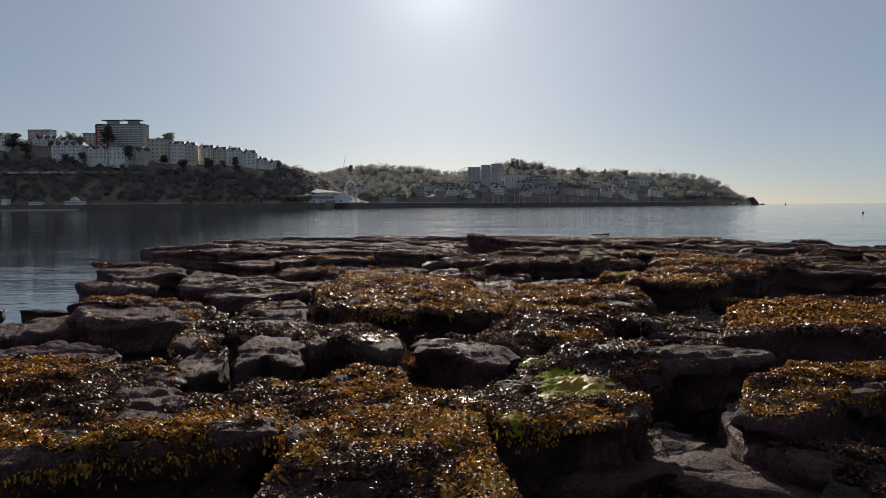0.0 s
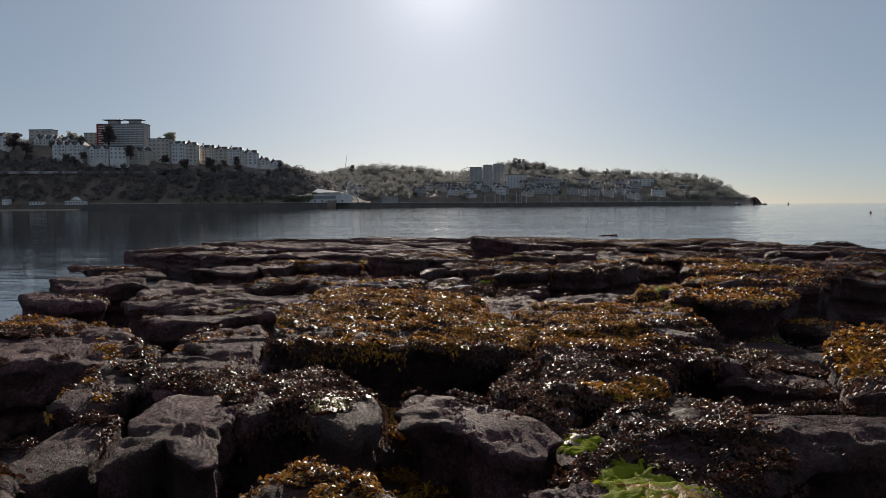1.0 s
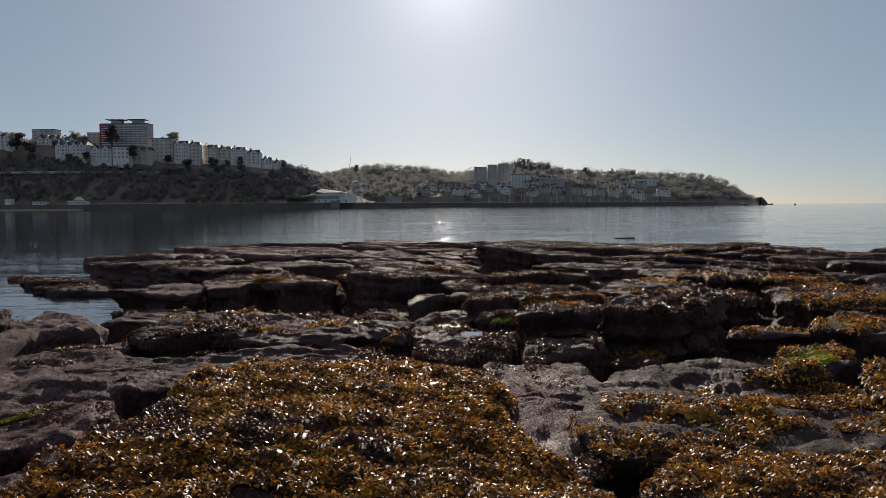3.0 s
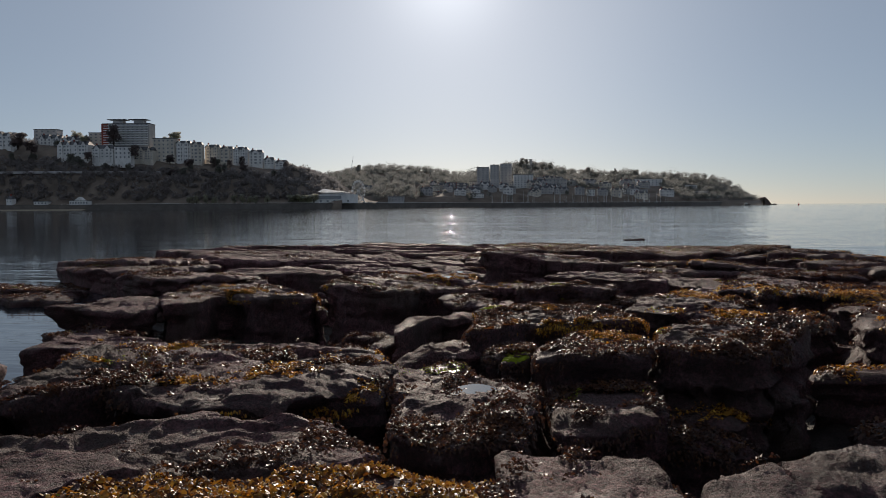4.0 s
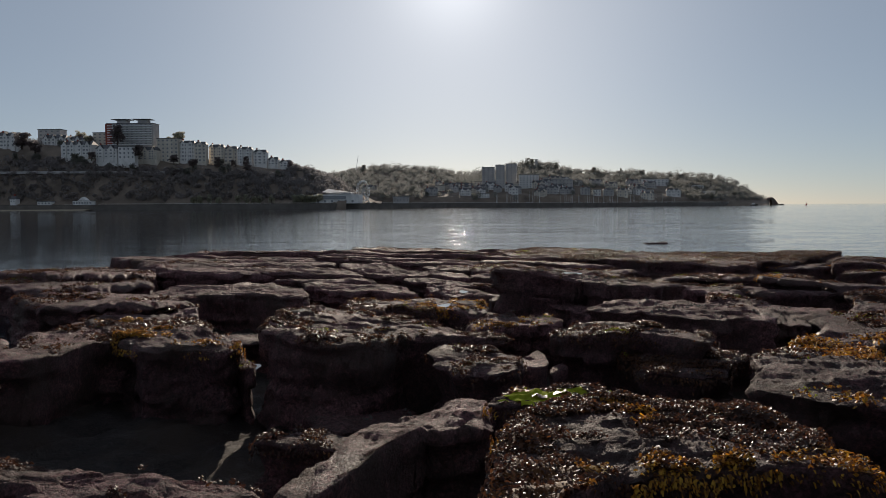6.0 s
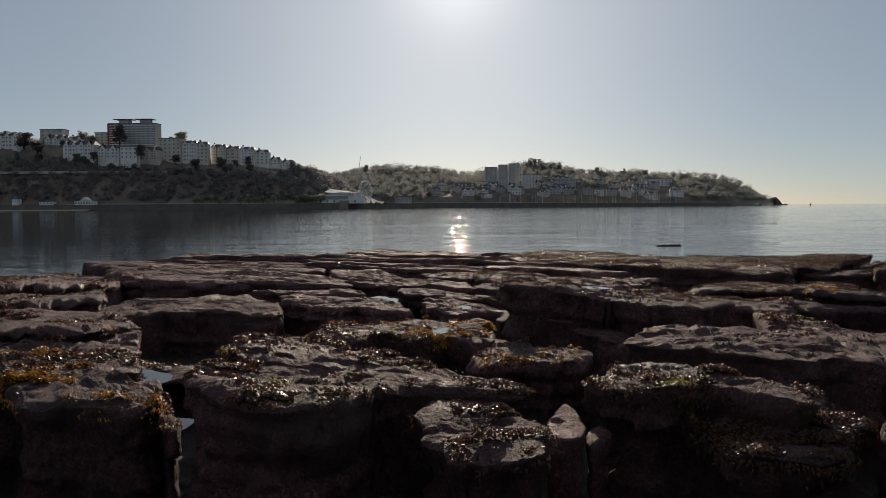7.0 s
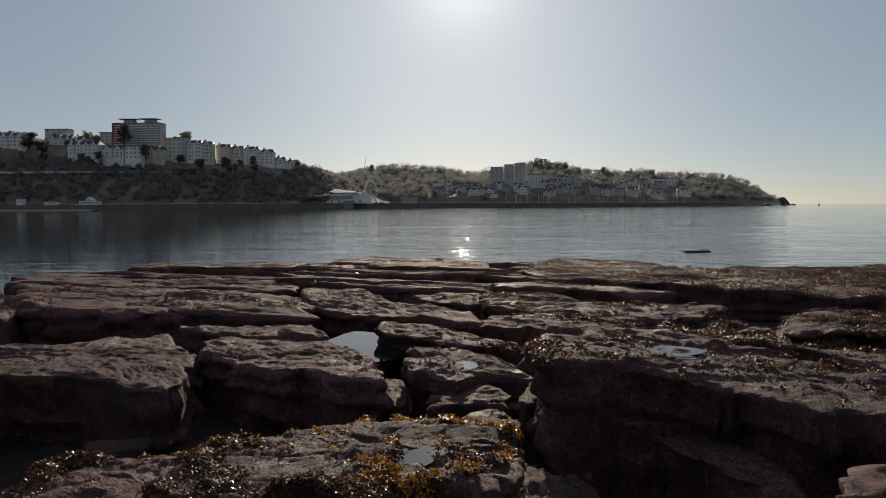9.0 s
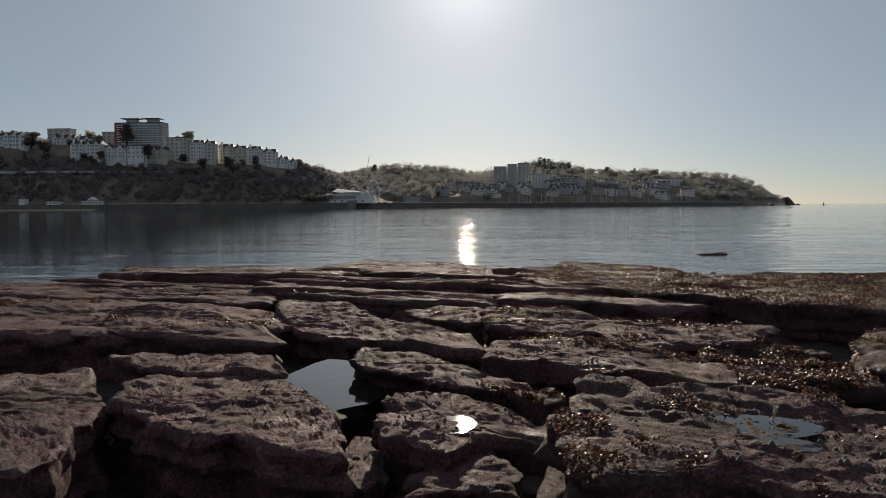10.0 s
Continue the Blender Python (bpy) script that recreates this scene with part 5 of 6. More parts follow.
def building(x, y, z, w, d, h, floors, bays, wall, roof, balcony=False):
    """A house or block whose front faces the bay."""
    base = new("building")
    base.location = (x, y, z)
    bm = bmesh.new()
    box(bm, 0, d / 2, -9, w, d, h + 9)
    part("wall", bm, wall, base)
    bm = bmesh.new()
    if roof == "gable":
        rh = min(4.5, 0.28 * d + 1)
        vs = [bm.verts.new(p) for p in ((-w / 2 - 0.4, -0.4, h), (w / 2 + 0.4, -0.4, h), (w / 2 + 0.4, d + 0.4, h), (-w / 2 - 0.4, d + 0.4, h), (-w / 2 + 1.5, d / 2, h + rh), (w / 2 - 1.5, d / 2, h + rh))]
        for q in ((0, 1, 5, 4), (2, 3, 4, 5), (1, 2, 5), (3, 0, 4), (3, 2, 1, 0)):
            bm.faces.new([vs[i] for i in q])
        part("roof", bm, ROOF_SLATE, base)
        for k in range(int(w // 8)):
            # gabled bays on the front
            gx_, gw = -w / 2 + (k + 0.5) * w / (w // 8), w / (w // 8) * 0.5
            bm = bmesh.new()
            vs = [bm.verts.new((gx_ + u, v, t)) for v in (-1.3, d * 0.45) for u, t in ((-gw / 2, -4), (gw / 2, -4), (gw / 2, h + 0.2), (0, h + rh * 0.85), (-gw / 2, h + 0.2))]
            for q in ((0, 1, 2, 3, 4), (9, 8, 7, 6, 5), (1, 6, 7, 2), (5, 0, 4, 9)):
                bm.faces.new([vs[i] for i in q])
            part("gable", bm, wall, base)
            bm = bmesh.new()
            for sx in (-1, 1):
                q = [bm.verts.new((gx_ + u, v, t)) for u, v, t in ((sx * gw * 0.6, -1.7, h - 0.2), (0, -1.7, h + rh * 0.85 + 0.35), (0, d * 0.45, h + rh * 0.85 + 0.35), (sx * gw * 0.6, d * 0.45, h - 0.2))]
                bm.faces.new(q if sx > 0 else q[::-1])
            bmesh.ops.solidify(bm, geom=bm.faces, thickness=-0.25)
            part("gable_roof", bm, ROOF_SLATE, base)
            for f in range(floors):
                o = new("window", window_mesh(gw * 0.36, h / floors * 0.45))
                o.parent, o.location = base, (gx_, -1.32, f * h / floors + h / floors * 0.26)
        for k in range(max(1, int(w // 14))):
            bm = bmesh.new()
            box(bm, -w / 2 + 3 + k * 12, d / 2, h + rh * 0.6, 1.4, 1.2, rh * 0.4 + 1.8)
            part("chimney", bm, WALL_RED, base)
    else:
        box(bm, 0, d / 2, h, w + 0.8, d + 0.8, 0.7)
        part("roof", bm, ROOF_SLATE, base)
    st, bay = h / floors, w / bays
    ww, wh = bay * 0.34, st * 0.44
    for f in range(floors):
        for b in range(bays):
            o = new("window", window_mesh(ww, wh))
            o.parent = base
            o.location = (-w / 2 + (b + 0.5) * bay, -0.02, f * st + st * 0.28)
        if bays > 5 and roof == "flat" and floors > 3:
            bm = bmesh.new()
            box(bm, 0, -0.7, f * st - 0.1, w * 0.96, 1.2, 0.9)
            part("balcony", bm, PAINT_WHITE, base)
    kind = "tall many-storeyed block of flats" if h > 22 else "villa with rows of windows" if roof == "gable" else "flat-roofed building"
    colour = "white-rendered" if wall is WALL_WHITE else "cream-rendered" if wall is WALL_CREAM else "grey"
    return tagged(base, colour + " " + kind + " above the bay", "building", "buildings on the far shore")


building(-396, 900, 73.3, 53.2, 18, 23.8, 9, 10, WALL_GREY, 'flat')
building(-533, 880, 70.3, 36.3, 18, 12.8, 3, 5, WALL_WHITE, 'gable')
building(-506, 930, 81.7, 27.3, 14, 12.7, 3, 4, WALL_GREY, 'flat')
building(-487, 905, 71.8, 26.6, 13, 10.0, 3, 5, WALL_WHITE, 'gable')
building(-460, 907, 71.0, 29.9, 15, 9.4, 3, 5, WALL_WHITE, 'gable')
building(-443, 870, 60.2, 34.4, 17, 11.4, 3, 6, WALL_WHITE, 'gable')
building(-438, 915, 74.7, 16.7, 8, 13.8, 4, 3, WALL_CREAM, 'flat')
building(-407, 865, 56.5, 23.4, 12, 10.2, 3, 5, WALL_WHITE, 'gable')
building(-385, 866, 55.1, 18.3, 9, 13.6, 3, 4, WALL_WHITE, 'flat')
building(-349, 890, 53.0, 24.6, 12, 26.1, 6, 5, WALL_CREAM, 'flat')
building(-328, 893, 53.7, 16.9, 8, 20.3, 5, 4, WALL_WHITE, 'gable')
building(-312, 890, 52.7, 12.9, 8, 19.7, 5, 3, WALL_CREAM, 'gable')
building(-299, 905, 53.4, 17.1, 9, 16.7, 5, 4, WALL_CREAM, 'gable')
building(-283, 907, 52.8, 14.5, 8, 15.5, 4, 4, WALL_CREAM, 'gable')
building(-265, 900, 51.0, 16.3, 8, 16.0, 5, 4, WALL_WHITE, 'gable')
building(-248, 902, 50.3, 15.0, 8, 13.5, 4, 3, WALL_WHITE, 'gable')
building(-234, 905, 49.7, 11.8, 8, 5.8, 2, 3, WALL_WHITE, 'gable')
building(-220, 905, 47.7, 13.7, 8, 4.5, 2, 3, WALL_WHITE, 'gable')
building(-370, 880, 55.2, 25.7, 13, 10.3, 4, 5, WALL_CREAM, 'gable')
building(-479, 808, 8.7, 5.9, 8, 3.2, 2, 2, WALL_WHITE, 'gable')
building(-446, 808, 5.6, 14.2, 8, 3.5, 1, 4, WALL_WHITE, 'flat')
building(13, 1430, 34.5, 22.4, 11, 35.5, 9, 3, WALL_GREY, 'flat')
building(34, 1430, 34.4, 16.3, 8, 39.5, 9, 3, WALL_GREY, 'flat')
building(54, 1430, 34.3, 20.3, 10, 41.5, 9, 3, WALL_GREY, 'flat')
building(83, 1400, 32.4, 33.8, 17, 22.8, 6, 6, WALL_WHITE, 'flat')
building(142, 1420, 32.5, 38.2, 18, 15.1, 3, 6, WALL_GREY, 'flat')
building(321, 1550, 33.0, 71.9, 18, 17.5, 4, 10, WALL_WHITE, 'flat')
building(190, 1420, 11.0, 30.1, 15, 5.4, 2, 6, WALL_GREY, 'gable')
building(-12, 1380, 20.8, 27.5, 14, 4.2, 2, 5, WALL_WHITE, 'gable')
building(-56, 1380, 18.2, 23.6, 12, 3.4, 2, 4, WALL_CREAM, 'gable')
building(-82, 1380, 16.4, 16.8, 8, 4.2, 2, 3, WALL_WHITE, 'gable')
building(-130, 1300, 10.3, 26.1, 13, 7.4, 2, 5, WALL_GREY, 'flat')
building(-112, 1340, 14.3, 13.4, 8, 3.1, 2, 2, WALL_CREAM, 'gable')
building(60, 1400, 13.7, 16.9, 8, 4.3, 2, 3, WALL_CREAM, 'gable')
building(110, 1410, 17.5, 12.0, 8, 7.4, 3, 2, WALL_WHITE, 'gable')
building(245, 1480, 13.2, 41.7, 18, 6.3, 2, 7, WALL_GREY, 'flat')
building(-177, 1380, 16.9, 14.9, 8, 3.3, 2, 2, WALL_CREAM, 'gable')
building(301, 1520, 12.1, 24.6, 12, 6.4, 2, 4, WALL_WHITE, 'flat')

# the tower block's red end wall and its two roof canopies
tower = [o for o in scene.objects if o.name.startswith("building")][0]
bm = bmesh.new()
box(bm, -24.0, 8.6, 0, 7.6, 19.0, 23.9)
part("end_wall", bm, WALL_RED, tower, "red clad end wall")
for cx in (-11, 13):
    bm = bmesh.new()
    box(bm, cx, 9, 24, 11, 9, 4.2)
    part("roof_house", bm, WALL_GREY, tower)
    bm = bmesh.new()
    box(bm, cx - 1, 9, 28.4, 21, 13, 0.7)
    for v in bm.verts:
        v.co.z += 0.0035 * (v.co.x - cx) ** 2
    part("canopy", bm, ROOF_SLATE, tower, "thin upswept flat canopy")

# promenade and sea wall
pts = [(-1000, 800), (-420, 800), (-150, 800), (-40, 960), (120, 1060), (330, 1240), (470, 1500)]


def ribbon(name, line, y0, y1, z0, z1, mat, label, category):
    bm = bmesh.new()
    rows = [[bm.verts.new(p) for p in ((x, y + y0, z0), (x, y + y0, z1), (x, y + y1, z1), (x, y + y1, z0))] for x, y in line]
    for a, b in zip(rows, rows[1:]):
        for i in range(4):
            bm.faces.new((a[i], b[i], b[(i + 1) % 4], a[(i + 1) % 4]))
    bm.faces.new(rows[0])
    bm.faces.new(rows[-1][::-1])
    bmesh.ops.recalc_face_normals(bm, faces=bm.faces)
    return tagged(part(name, bm, mat), label, category, kind="structure")


ribbon("sea_wall", pts, 0, 30, -2, 5.2, QUAY, "long dark stone sea wall and pier", "sea wall")
ribbon("promenade", pts, 1.5, 29, 5.2, 5.5, TARMAC, "pale promenade along the sea wall", "promenade")
ribbon("railing", [(x, y) for x, y in pts[1:]], 0.5, 0.7, 6.2, 6.35, PAINT_WHITE, "white painted railing along the sea wall", "railing")
bm = bmesh.new()
for (xa, ya), (xb, yb) in zip(pts[1:], pts[2:]):
    n = int(math.hypot(xb - xa, yb - ya) / 6)
    for i in range(n):
        box(bm, xa + (xb - xa) * i / n, ya + (yb - ya) * i / n + 0.6, 5.2, 0.12, 0.12, 1.1)
tagged(part("railing_post", bm, PAINT_WHITE), "white posts of the promenade railing", "railing", kind="stuff")
bm = bmesh.new()
bmesh.ops.create_grid(bm, x_segments=24, y_segments=4, size=1, matrix=pose(-455, 790, 0.3) @ Matrix.Diagonal((62, 16, 1, 1)))
for v in bm.verts:
    v.co.z += (v.co.y - 790) * 0.07
tagged(part("beach", bm, SAND), "narrow strip of pale sand below the sea wall", "beach", kind="structure")


def beach_pavilion(x, y, z):
    base = new("pavilion")
    base.location = (x, y, z)
    bm = bmesh.new()
    box(bm, 0, 4, 0, 20, 8, 4)
    part("wall", bm, WALL_WHITE, base)
    bm = bmesh.new()
    vs = [bm.verts.new(p) for p in ((-5, 0, 4), (5, 0, 4), (0, 0, 8), (-5, 8, 4), (5, 8, 4), (0, 8, 8))]
    for q in ((0, 1, 2), (3, 5, 4), (0, 2, 5, 3), (1, 4, 5, 2), (0, 3, 4, 1)):
        bm.faces.new([vs[i] for i in q])
    part("gable", bm, WALL_WHITE, base)
    for k in range(7):
        o = new("window", window_mesh(1.4, 1.8))
        o.parent, o.location = base, (-8.4 + 2.8 * k, -0.02, 1.2)
    bm = bmesh.new()
    box(bm, 0, 4, 4.0, 21, 9, 0.35)
    part("roof", bm, ROOF_SLATE, base)
    return tagged(base, "low white seafront pavilion with a central gable", "pavilion")


beach_pavilion(-405, 806, 5.5)


def theatre(x, y, z):
    base = new("theatre")
    base.location = (x, y, z)
    bm = bmesh.new()
    box(bm, 0, 14, 0, 46, 28, 9)
    part("wall", bm, WALL_WHITE, base)
    bm = bmesh.new()
    vs = [bm.verts.new(p) for p in ((-14, -1, 11.5), (14, -1, 9.2), (14, 30, 11.5), (-14, 30, 15.5))]
    bm.faces.new(vs)
    bmesh.ops.solidify(bm, geom=bm.faces, thickness=-0.8)
    part("roof", bm, ROOF_PALE, base, "sloping pale metal roof catching the sun")
    bm = bmesh.new()
    box(bm, 2, 15, 9, 26, 22, 2.2)
    part("upper_wall", bm, WALL_GREY, base)
    bm = bmesh.new()
    box(bm, -2, -0.4, 4.6, 24, 0.8, 3.2)
    part("window", bm, GLASS, base, "long dark glazed front")
    bm = bmesh.new()
    box(bm, -26, 10, 0, 14, 18, 6)
    part("annexe", bm, WALL_GREY, base)
    for k in range(6):
        o = new("window", window_mesh(2.0, 2.0))
        o.parent, o.location = base, (-18 + 7 * k, -0.03, 1.2)
    return tagged(base, "white seafront theatre with a sloping pale roof", "theatre")


theatre(-146, 812, 5.5)


def big_wheel(x, y, z, r):
    base = new("ferris_wheel")
    base.location = (x, y, z)
    hub = r + 3
    lean = radians(62)
    ax, ay = math.cos(lean), math.sin(lean)
    for off in (-1.2, 1.2):
        bm = bmesh.new()
        for k in range(36):
            a, b = k * math.tau / 36, (k + 1) * math.tau / 36
            rod(bm, (ax * r * math.cos(a) + off * ay, ay * r * math.cos(a) - off * ax, hub + r * math.sin(a)), (ax * r * math.cos(b) + off * ay, ay * r * math.cos(b) - off * ax, hub + r * math.sin(b)), 0.16, seg=5)
        part("rim", bm, PAINT_WHITE, base)
    for k in range(18):
        a = k * math.tau / 18
        bm = bmesh.new()
        rod(bm, (0, 0, hub), (ax * r * math.cos(a), ay * r * math.cos(a), hub + r * math.sin(a)), 0.13, seg=5)
        part("spoke", bm, STEEL, base)
        bm = bmesh.new()
        box(bm, ax * (r + 1) * math.cos(a), ay * (r + 1) * math.cos(a), hub + (r + 1) * math.sin(a) - 1.2, 1.6, 1.6, 2.0, 0, 0.3)
        part("gondola", bm, PAINT_WHITE, base)
    for sx in (-1, 1):
        bm = bmesh.new()
        rod(bm, (sx * 7, -3, 0), (0, 0, hub), 0.35)
        part("leg", bm, STEEL, base)
        bm = bmesh.new()
        rod(bm, (sx * 7, 3, 0), (0, 0, hub), 0.35)
        part("leg", bm, STEEL, base)
    bm = bmesh.new()
    rod(bm, (-ay * 2, ax * 2, hub), (ay * 2, -ax * 2, hub), 0.6)
    part("hub", bm, STEEL, base)
    return tagged(base, "white steel observation wheel on the seafront", "ferris wheel")


big_wheel(-124, 850, 5.5, 10.0)


def crane(x, y, z):
    base = new("tower_crane")
    base.location = (x, y, z)
    bm = bmesh.new()
    rod(bm, (0, 0, -4), (0, 0, 22), 0.6)
    part("mast", bm, STEEL, base)
    bm = bmesh.new()
    rod(bm, (0, 0, 18), (4.5, 0, 46), 0.5, 0.3)
    part("jib", bm, STEEL, base)
    return tagged(base, "distant luffing crane above the wooded skyline", "crane")


crane(-250, 1600, 57)

# slender look-out turret on the ridge
bm = bmesh.new()
box(bm, 0, 0, -4, 5, 5, 20)
turret = new("turret")
turret.location = (112, 1640, 78)
part("wall", bm, WALL_GREY, turret)
bm = bmesh.new()
box(bm, 0, 0, 16, 7, 7, 1.4)
part("roof", bm, ROOF_SLATE, turret)
tagged(turret, "small square turret above the trees of the hill", "turret")


# yachts in the marina behind the pier
def yacht():
    base = new("yacht")
    bm = bmesh.new()
    ring = []
    for k in range(9):
        f = k / 8
        half = 1.7 * math.sin(math.pi * min(1, 0.12 + f * 0.88)) ** 0.7
        ring.append([bm.verts.new(p) for p in ((-5.5 + 11 * f, -half, 1.3), (-5.5 + 11 * f, -half * 0.5, -0.3), (-5.5 + 11 * f, half * 0.5, -0.3), (-5.5 + 11 * f, half, 1.3))])
    for a, b in zip(ring, ring[1:]):
        for i in range(3):
            bm.faces.new((a[i], b[i], b[i + 1], a[i + 1]))
        bm.faces.new((a[3], b[3], b[0], a[0]))
    part("hull", bm, PAINT_WHITE, base)
    bm = bmesh.new()
    box(bm, 0.5, 0, 1.3, 4, 2, 0.8, 0, 0.2)
    part("cabin", bm, PAINT_WHITE, base)
    bm = bmesh.new()
    rod(bm, (0, 0, 1), (0, 0, 16), 0.14, 0.09, 6)
    part("mast", bm, PAINT_WHITE, base)
    bm = bmesh.new()
    rod(bm, (0, 0, 3), (-4.5, 0, 3.1), 0.16)
    part("boom", bm, STEEL, base)
    return tagged(base, "white moored sailing yacht with a bare mast", "yacht", "yachts in the marina")


first = yacht()
ry = random.Random(8)
first.location = (40, 1240, 0)
for i in range(54):
    x = ry.uniform(20, 330)
    s_ = ry.uniform(0.8, 1.35)
    copy_thing(first, pose(x, 1215 + x * 0.3 + ry.uniform(0, 50), 2.5, 0, 0, ry.uniform(0, 360)) @ Matrix.Scale(s_, 4))


def small_boat(x, y):
    base = new("motor_boat")
    base.location = (x, y, 0)
    bm = bmesh.new()
    ring = []
    for k in range(7):
        f = k / 6
        half = 2.2 * (1 - f ** 3)
        ring.append([bm.verts.new(p) for p in ((-6 + 12 * f, -half, 1.4 + f), (-6 + 12 * f, -half * 0.4, -0.5), (-6 + 12 * f, half * 0.4, -0.5), (-6 + 12 * f, half, 1.4 + f))])
    for a, b in zip(ring, ring[1:]):
        for i in range(3):
            bm.faces.new((a[i], b[i], b[i + 1], a[i + 1]))
        bm.faces.new((a[3], b[3], b[0], a[0]))
    part("hull", bm, QUAY, base)
    bm = bmesh.new()
    box(bm, -1, 0, 1.5, 4, 3, 2.6, 0, 0.4)
    part("wheelhouse", bm, WALL_WHITE, base)
    return tagged(base, "small dark motor boat off the pier end", "boat")


small_boat(430, 1290)


def buoy(x, y, s):
    base = new("buoy")
    base.location = (x, y, 0)
    bm = bmesh.new()
    rod(bm, (0, 0, -0.3 * s), (0, 0, 0.5 * s), 0.45 * s, 0.4 * s, 12)
    rod(bm, (0, 0, 0.5 * s), (0, 0, 1.0 * s), 0.4 * s, 0.08 * s, 12)
    part("float", bm, RED_PAINT, base)
    bm = bmesh.new()
    rod(bm, (0, 0, 0.9 * s), (0, 0, 1.5 * s), 0.06 * s)
    part("topmark", bm, RED_PAINT, base)
    return tagged(base, "small red marker buoy on the calm water", "buoy")


buoy(108, 220, 0.6)
buoy(526, 1328, 3.0)

# the natural arch and stack at the point
bm = bmesh.new()
ring = []
for px, pz, qx, qz in ((575.5, -2, 575.5 - 6, -2), (575.5 + 0.3, 5, 575.5 - 6, 6), (575.5 + 0.8, 9.5, 575.5 - 5, 13), (575.5 + 2.2, 11.6, 575.5, 14.5), (575.5 + 4.0, 11.2, 575.5 + 4.5, 16.2), (575.5 + 5.2, 8.5, 575.5 + 9, 13.5), (575.5 + 6.0, 4, 575.5 + 15, 6), (575.5 + 6.6, -2, 575.5 + 21, -2)):
    ring.append([bm.verts.new(p) for p in ((px, 1633, pz), (qx, 1632, qz), (qx, 1649, qz), (px, 1648, pz))])
for a, b in zip(ring, ring[1:]):
    for i in range(4):
        bm.faces.new((a[i], b[i], b[(i + 1) % 4], a[(i + 1) % 4]))
bmesh.ops.subdivide_edges(bm, edges=bm.edges, cuts=2, use_grid_fill=True)
for v in bm.verts:
    v.co += Vector((noise.noise(v.co * 0.3), 0, noise.noise(v.co * 0.35 + Vector((9, 0, 0))))) * 0.7
bmesh.ops.recalc_face_normals(bm, faces=bm.faces)
tagged(part("rock_arch", bm, EARTH), "natural rock arch at the tip of the headland", "rock arch")
bm = bmesh.new()
bmesh.ops.create_icosphere(bm, subdivisions=3, radius=1, matrix=pose(603, 1640, 0) @ Matrix.Diagonal((5, 4, 2.2, 1)))
for v in bm.verts:
    v.co += v.normal * noise.noise(v.co * 0.25) * 2.0
tagged(part("sea_stack", bm, EARTH), "low sea rock beside the natural arch", "rock")


# houses of the town climbing the lower slope
th_ = random.Random(91)
for i in range(74):
    y = 1318 + 130 * (i / 74)
    x = th_.uniform(-90, 335) if i % 4 else th_.uniform(-300, 500)
    y += 0.25 * max(0.0, x)
    z = float(far_hill(np.array([x]), np.array([y]))[0])
    w = th_.uniform(9, 26)
    building(x, y, z + 0.5, w, th_.uniform(8, 11), th_.uniform(6.5, 11), 2, max(2, int(w / 4)), th_.choice((WALL_WHITE, WALL_CREAM, WALL_GREY)), th_.choice(("gable", "gable", "flat")))

# pale path cut across the headland
line = []
for x in range(-560, -320, 12):
    ys = np.linspace(812, 880, 200)
    line.append((x, float(ys[np.argmin(np.abs(left_hill(np.full(200, float(x)), ys) - 40))])))
bm = bmesh.new()
rows = [[bm.verts.new(p) for p in ((x, y - 3.5, 39.0), (x, y - 3.5, 41.6), (x, y + 2, 41.6))] for x, y in line]
for a, b in zip(rows, rows[1:]):
    bm.faces.new((a[0], b[0], b[1], a[1]))
    bm.faces.new((a[1], b[1], b[2], a[2]))
tagged(part("cliff_path", bm, WALL_GREY), "pale walled path running across the wooded cliff", "path", kind="structure")


# ---- an islet rock and still pools ----
slab(13.6, 77.5, 0.13, 1.5, 0.9, 4, 0.0, 0.0, 0.01, 0.9, 0.35, "d")
cover(TOPS[-1])


def pool(x, y, z, w, d, seed, label):
    bm = bmesh.new()
    g = random.Random(seed)
    vs = []
    for k in range(28):
        a = k * math.tau / 28
        r = 1 + 0.22 * noise.noise(Vector((math.cos(a) * 1.5 + seed, math.sin(a) * 1.5, 0)))
        vs.append(bm.verts.new((x + w / 2 * r * math.cos(a), y + d / 2 * r * math.sin(a), z)))
    bm.faces.new(vs)
    return tagged(part("tide_pool", bm, POOL), label, "tide pool", "reef pools", "structure")


pool(-1.7, 40.5, 0.53, 1.7, 3.4, 1, "still tide pool reflecting the pale sky")


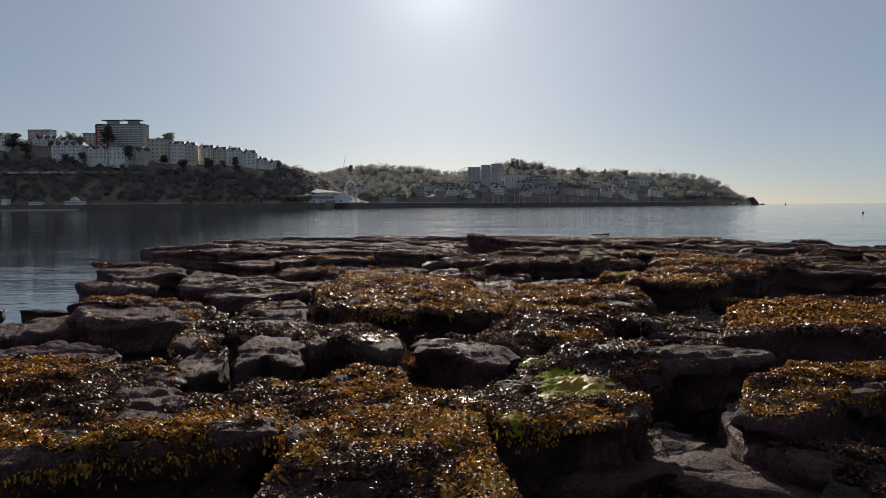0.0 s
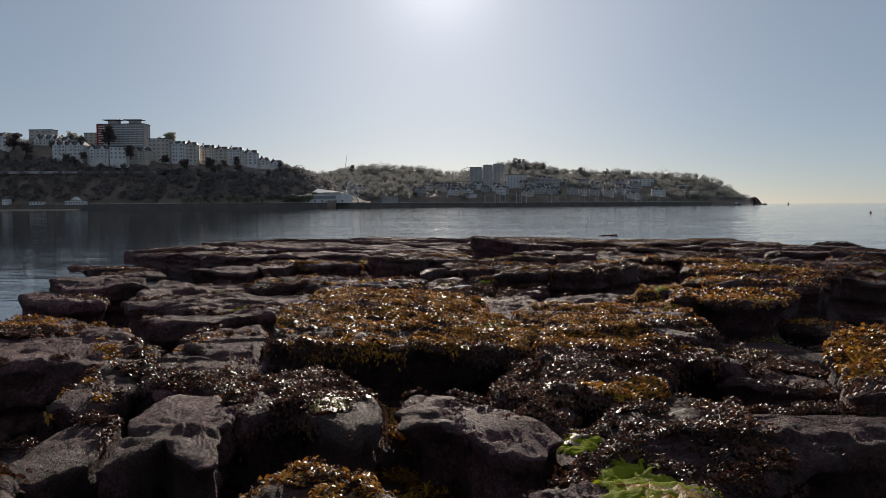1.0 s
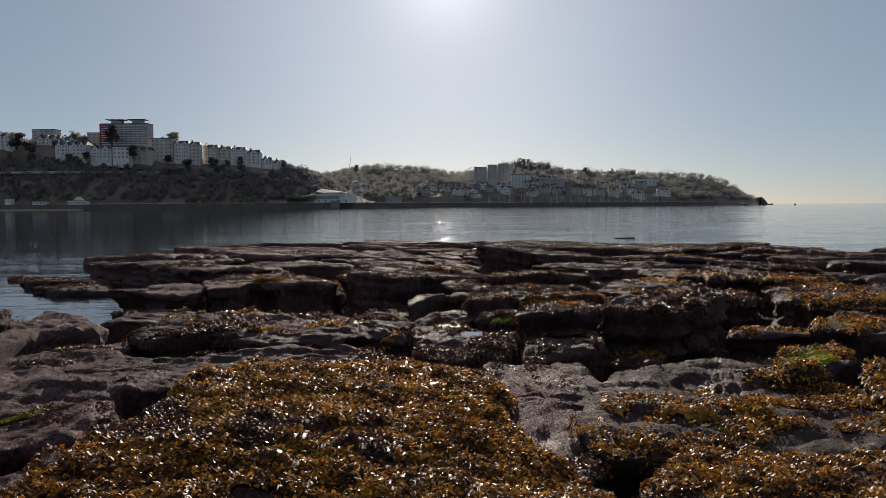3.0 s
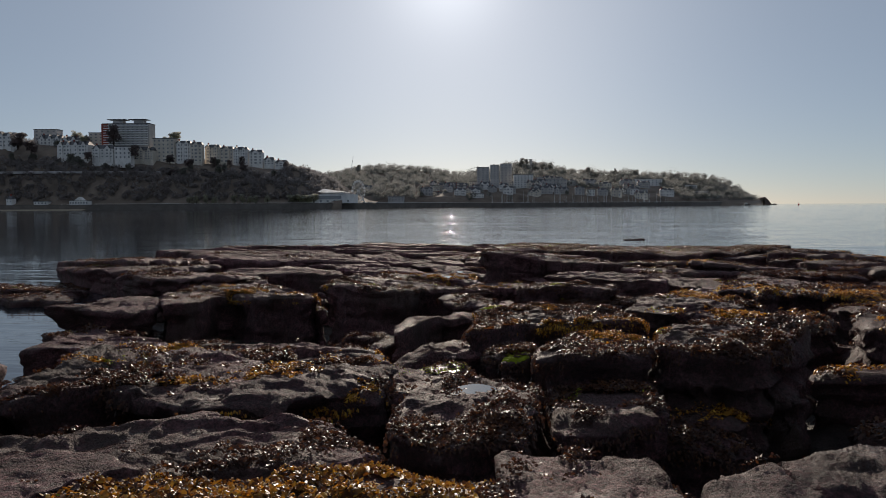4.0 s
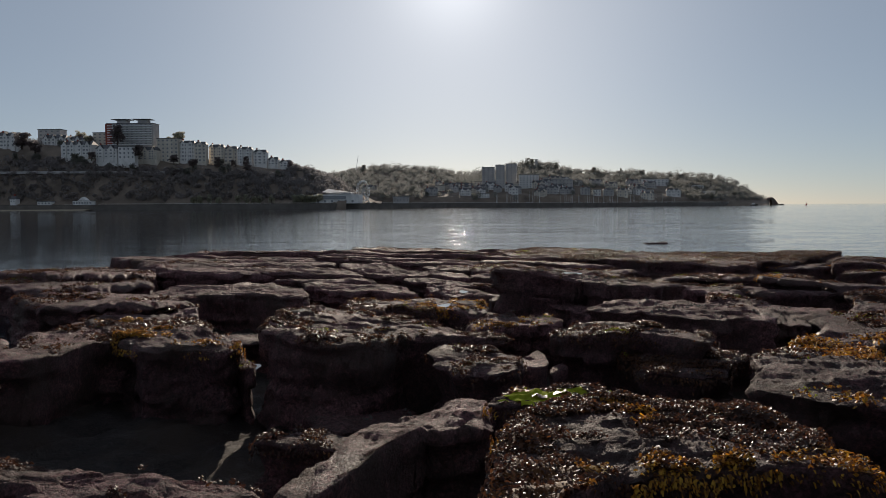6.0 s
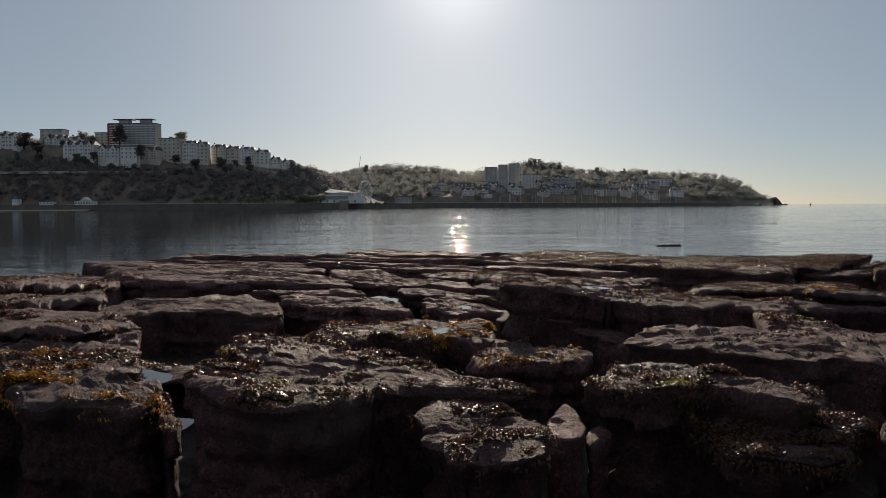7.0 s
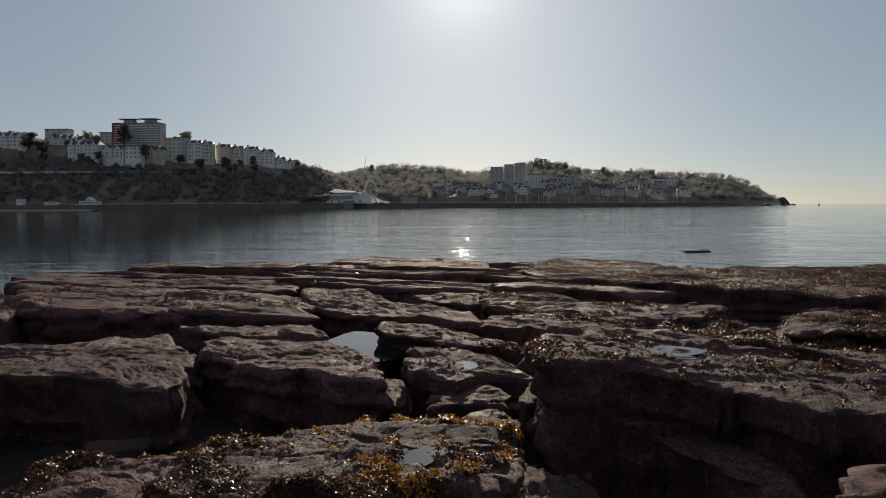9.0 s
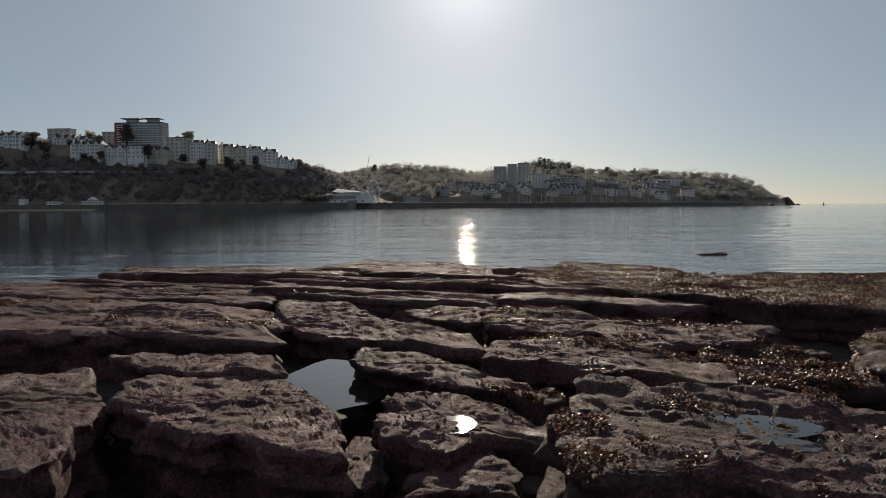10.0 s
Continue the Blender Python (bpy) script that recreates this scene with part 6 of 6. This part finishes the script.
def pool_on(x, y, w, d, seed, sink=0.0):
    """A film of water held in a hollow of the slab that lies at x, y."""
    best = min((t for t in TOPS if abs(t[0] - x) < t[2] * 0.6 and abs(t[1] - y) < t[3] * 0.6), key=lambda t: (t[0] - x) ** 2 + (t[1] - y) ** 2, default=None)
    if best is None:
        return
    k = np.linspace(-1, 1, 40)
    X, Y = np.meshgrid(x + k * w * 0.8, y + k * d * 0.8)
    Z = best[7](X, Y, np.full(X.shape, 0.5))
    off = np.hypot((X - x) / w, (Y - y) / d) * 1.6
    level = float(np.quantile(Z[off < 0.8], 0.5)) - sink
    faces = grid_faces(40, 40)
    wet = (Z + 0.02 * smooth(0.6, 1.2, off + 0.4 * fbm(X * 3, Y * 3, seed=seed, octaves=2))).reshape(-1)
    faces = faces[(wet[faces] < level + 0.006).all(1) & (off.reshape(-1)[faces] < 1.1).all(1)]
    if len(faces) > 8:
        used, back = np.unique(faces, return_inverse=True)
        flat = np.stack([X, Y, np.full(X.shape, level)], -1).reshape(-1, 3)[used]
        tagged(new("tide_pool", mesh_from("tide_pool", flat, back.reshape(-1, 4), POOL)), "small shallow puddle glinting on a rock slab", "tide pool", "reef pools", "structure")



pool_on(1.13, 15.2, 0.45, 1.0, 2)
pool_on(1.58, 14.96, 0.3, 0.4, 3)
pool_on(0.18, 37.4, 0.34, 0.5, 4)
pool_on(-0.05, 32.75, 0.36, 0.6, 5)
pool_on(2.38, 35.2, 0.7, 0.45, 6)
pool_on(2.4, 34.6, 0.3, 0.3, 7)
pool_on(0.8, 19.35, 0.3, 0.5, 8)
pool(10.1, 54.1, 0.5, 2.6, 3.4, 9, "shallow pool on the weedy outer ledge")
pool(-4.1, 31.3, 0.66, 1.2, 1.6, 10, "still tide pool reflecting the pale sky")
pool(-2.44, 29.1, 0.72, 0.3, 0.6, 11, "still tide pool in a rock gully")


# dark limpets dotted over the barer slabs
def limpets(entry, n, seed):
    x, y, width, depth, weed, tone, place, top, rim, th, sd = entry
    g = np.random.default_rng(seed)
    hub = g.uniform(-0.75, 0.75, (max(3, n // 7), 2))
    c = hub[g.integers(0, len(hub), n)] + g.normal(0, 0.09, (n, 2))
    R = np.interp(np.mod(np.arctan2(c[:, 1], c[:, 0]), 2 * np.pi), np.append(th, 2 * np.pi), np.append(rim, rim[0]))
    c = c[np.hypot(c[:, 0], c[:, 1]) < 0.9 * R]
    px, py = place(c[:, 0], c[:, 1])
    pz = top(px, py, np.full(len(px), 0.6)) - 0.006
    r = g.uniform(0.012, 0.026, len(px))
    k = np.arange(7) * math.tau / 7
    ring = np.stack([px[:, None] + r[:, None] * np.cos(k), py[:, None] + r[:, None] * np.sin(k), np.repeat(pz[:, None], 7, 1)], -1)
    ring2 = np.stack([px[:, None] + 0.3 * r[:, None] * np.cos(k), py[:, None] + 0.3 * r[:, None] * np.sin(k), np.repeat((pz + r * 1.1)[:, None], 7, 1)], -1)
    v = np.concatenate([ring, ring2], 1).reshape(-1, 3)
    f = (np.arange(len(px))[:, None, None] * 14 + np.stack([np.arange(7), (np.arange(7) + 1) % 7, (np.arange(7) + 1) % 7 + 7, np.arange(7) + 7], -1)[None]).reshape(-1, 4)
    cap = (np.arange(len(px))[:, None] * 14 + np.array([[7, 9, 11, 13]])).reshape(-1, 4)
    tagged(new("limpets", mesh_from("limpets", v, np.concatenate([f, cap]), LIMPET)), "cluster of small dark limpets on a bare slab", "limpet", "reef limpets", "stuff")


for k, entry in enumerate([t for t in TOPS if t[4] < 0.2 and abs(t[0]) < 6 and 26 < t[1] < 48 and t[2] > 1.2]):
    limpets(entry, int(26 * min(5, entry[2] * entry[3])), 300 + k)
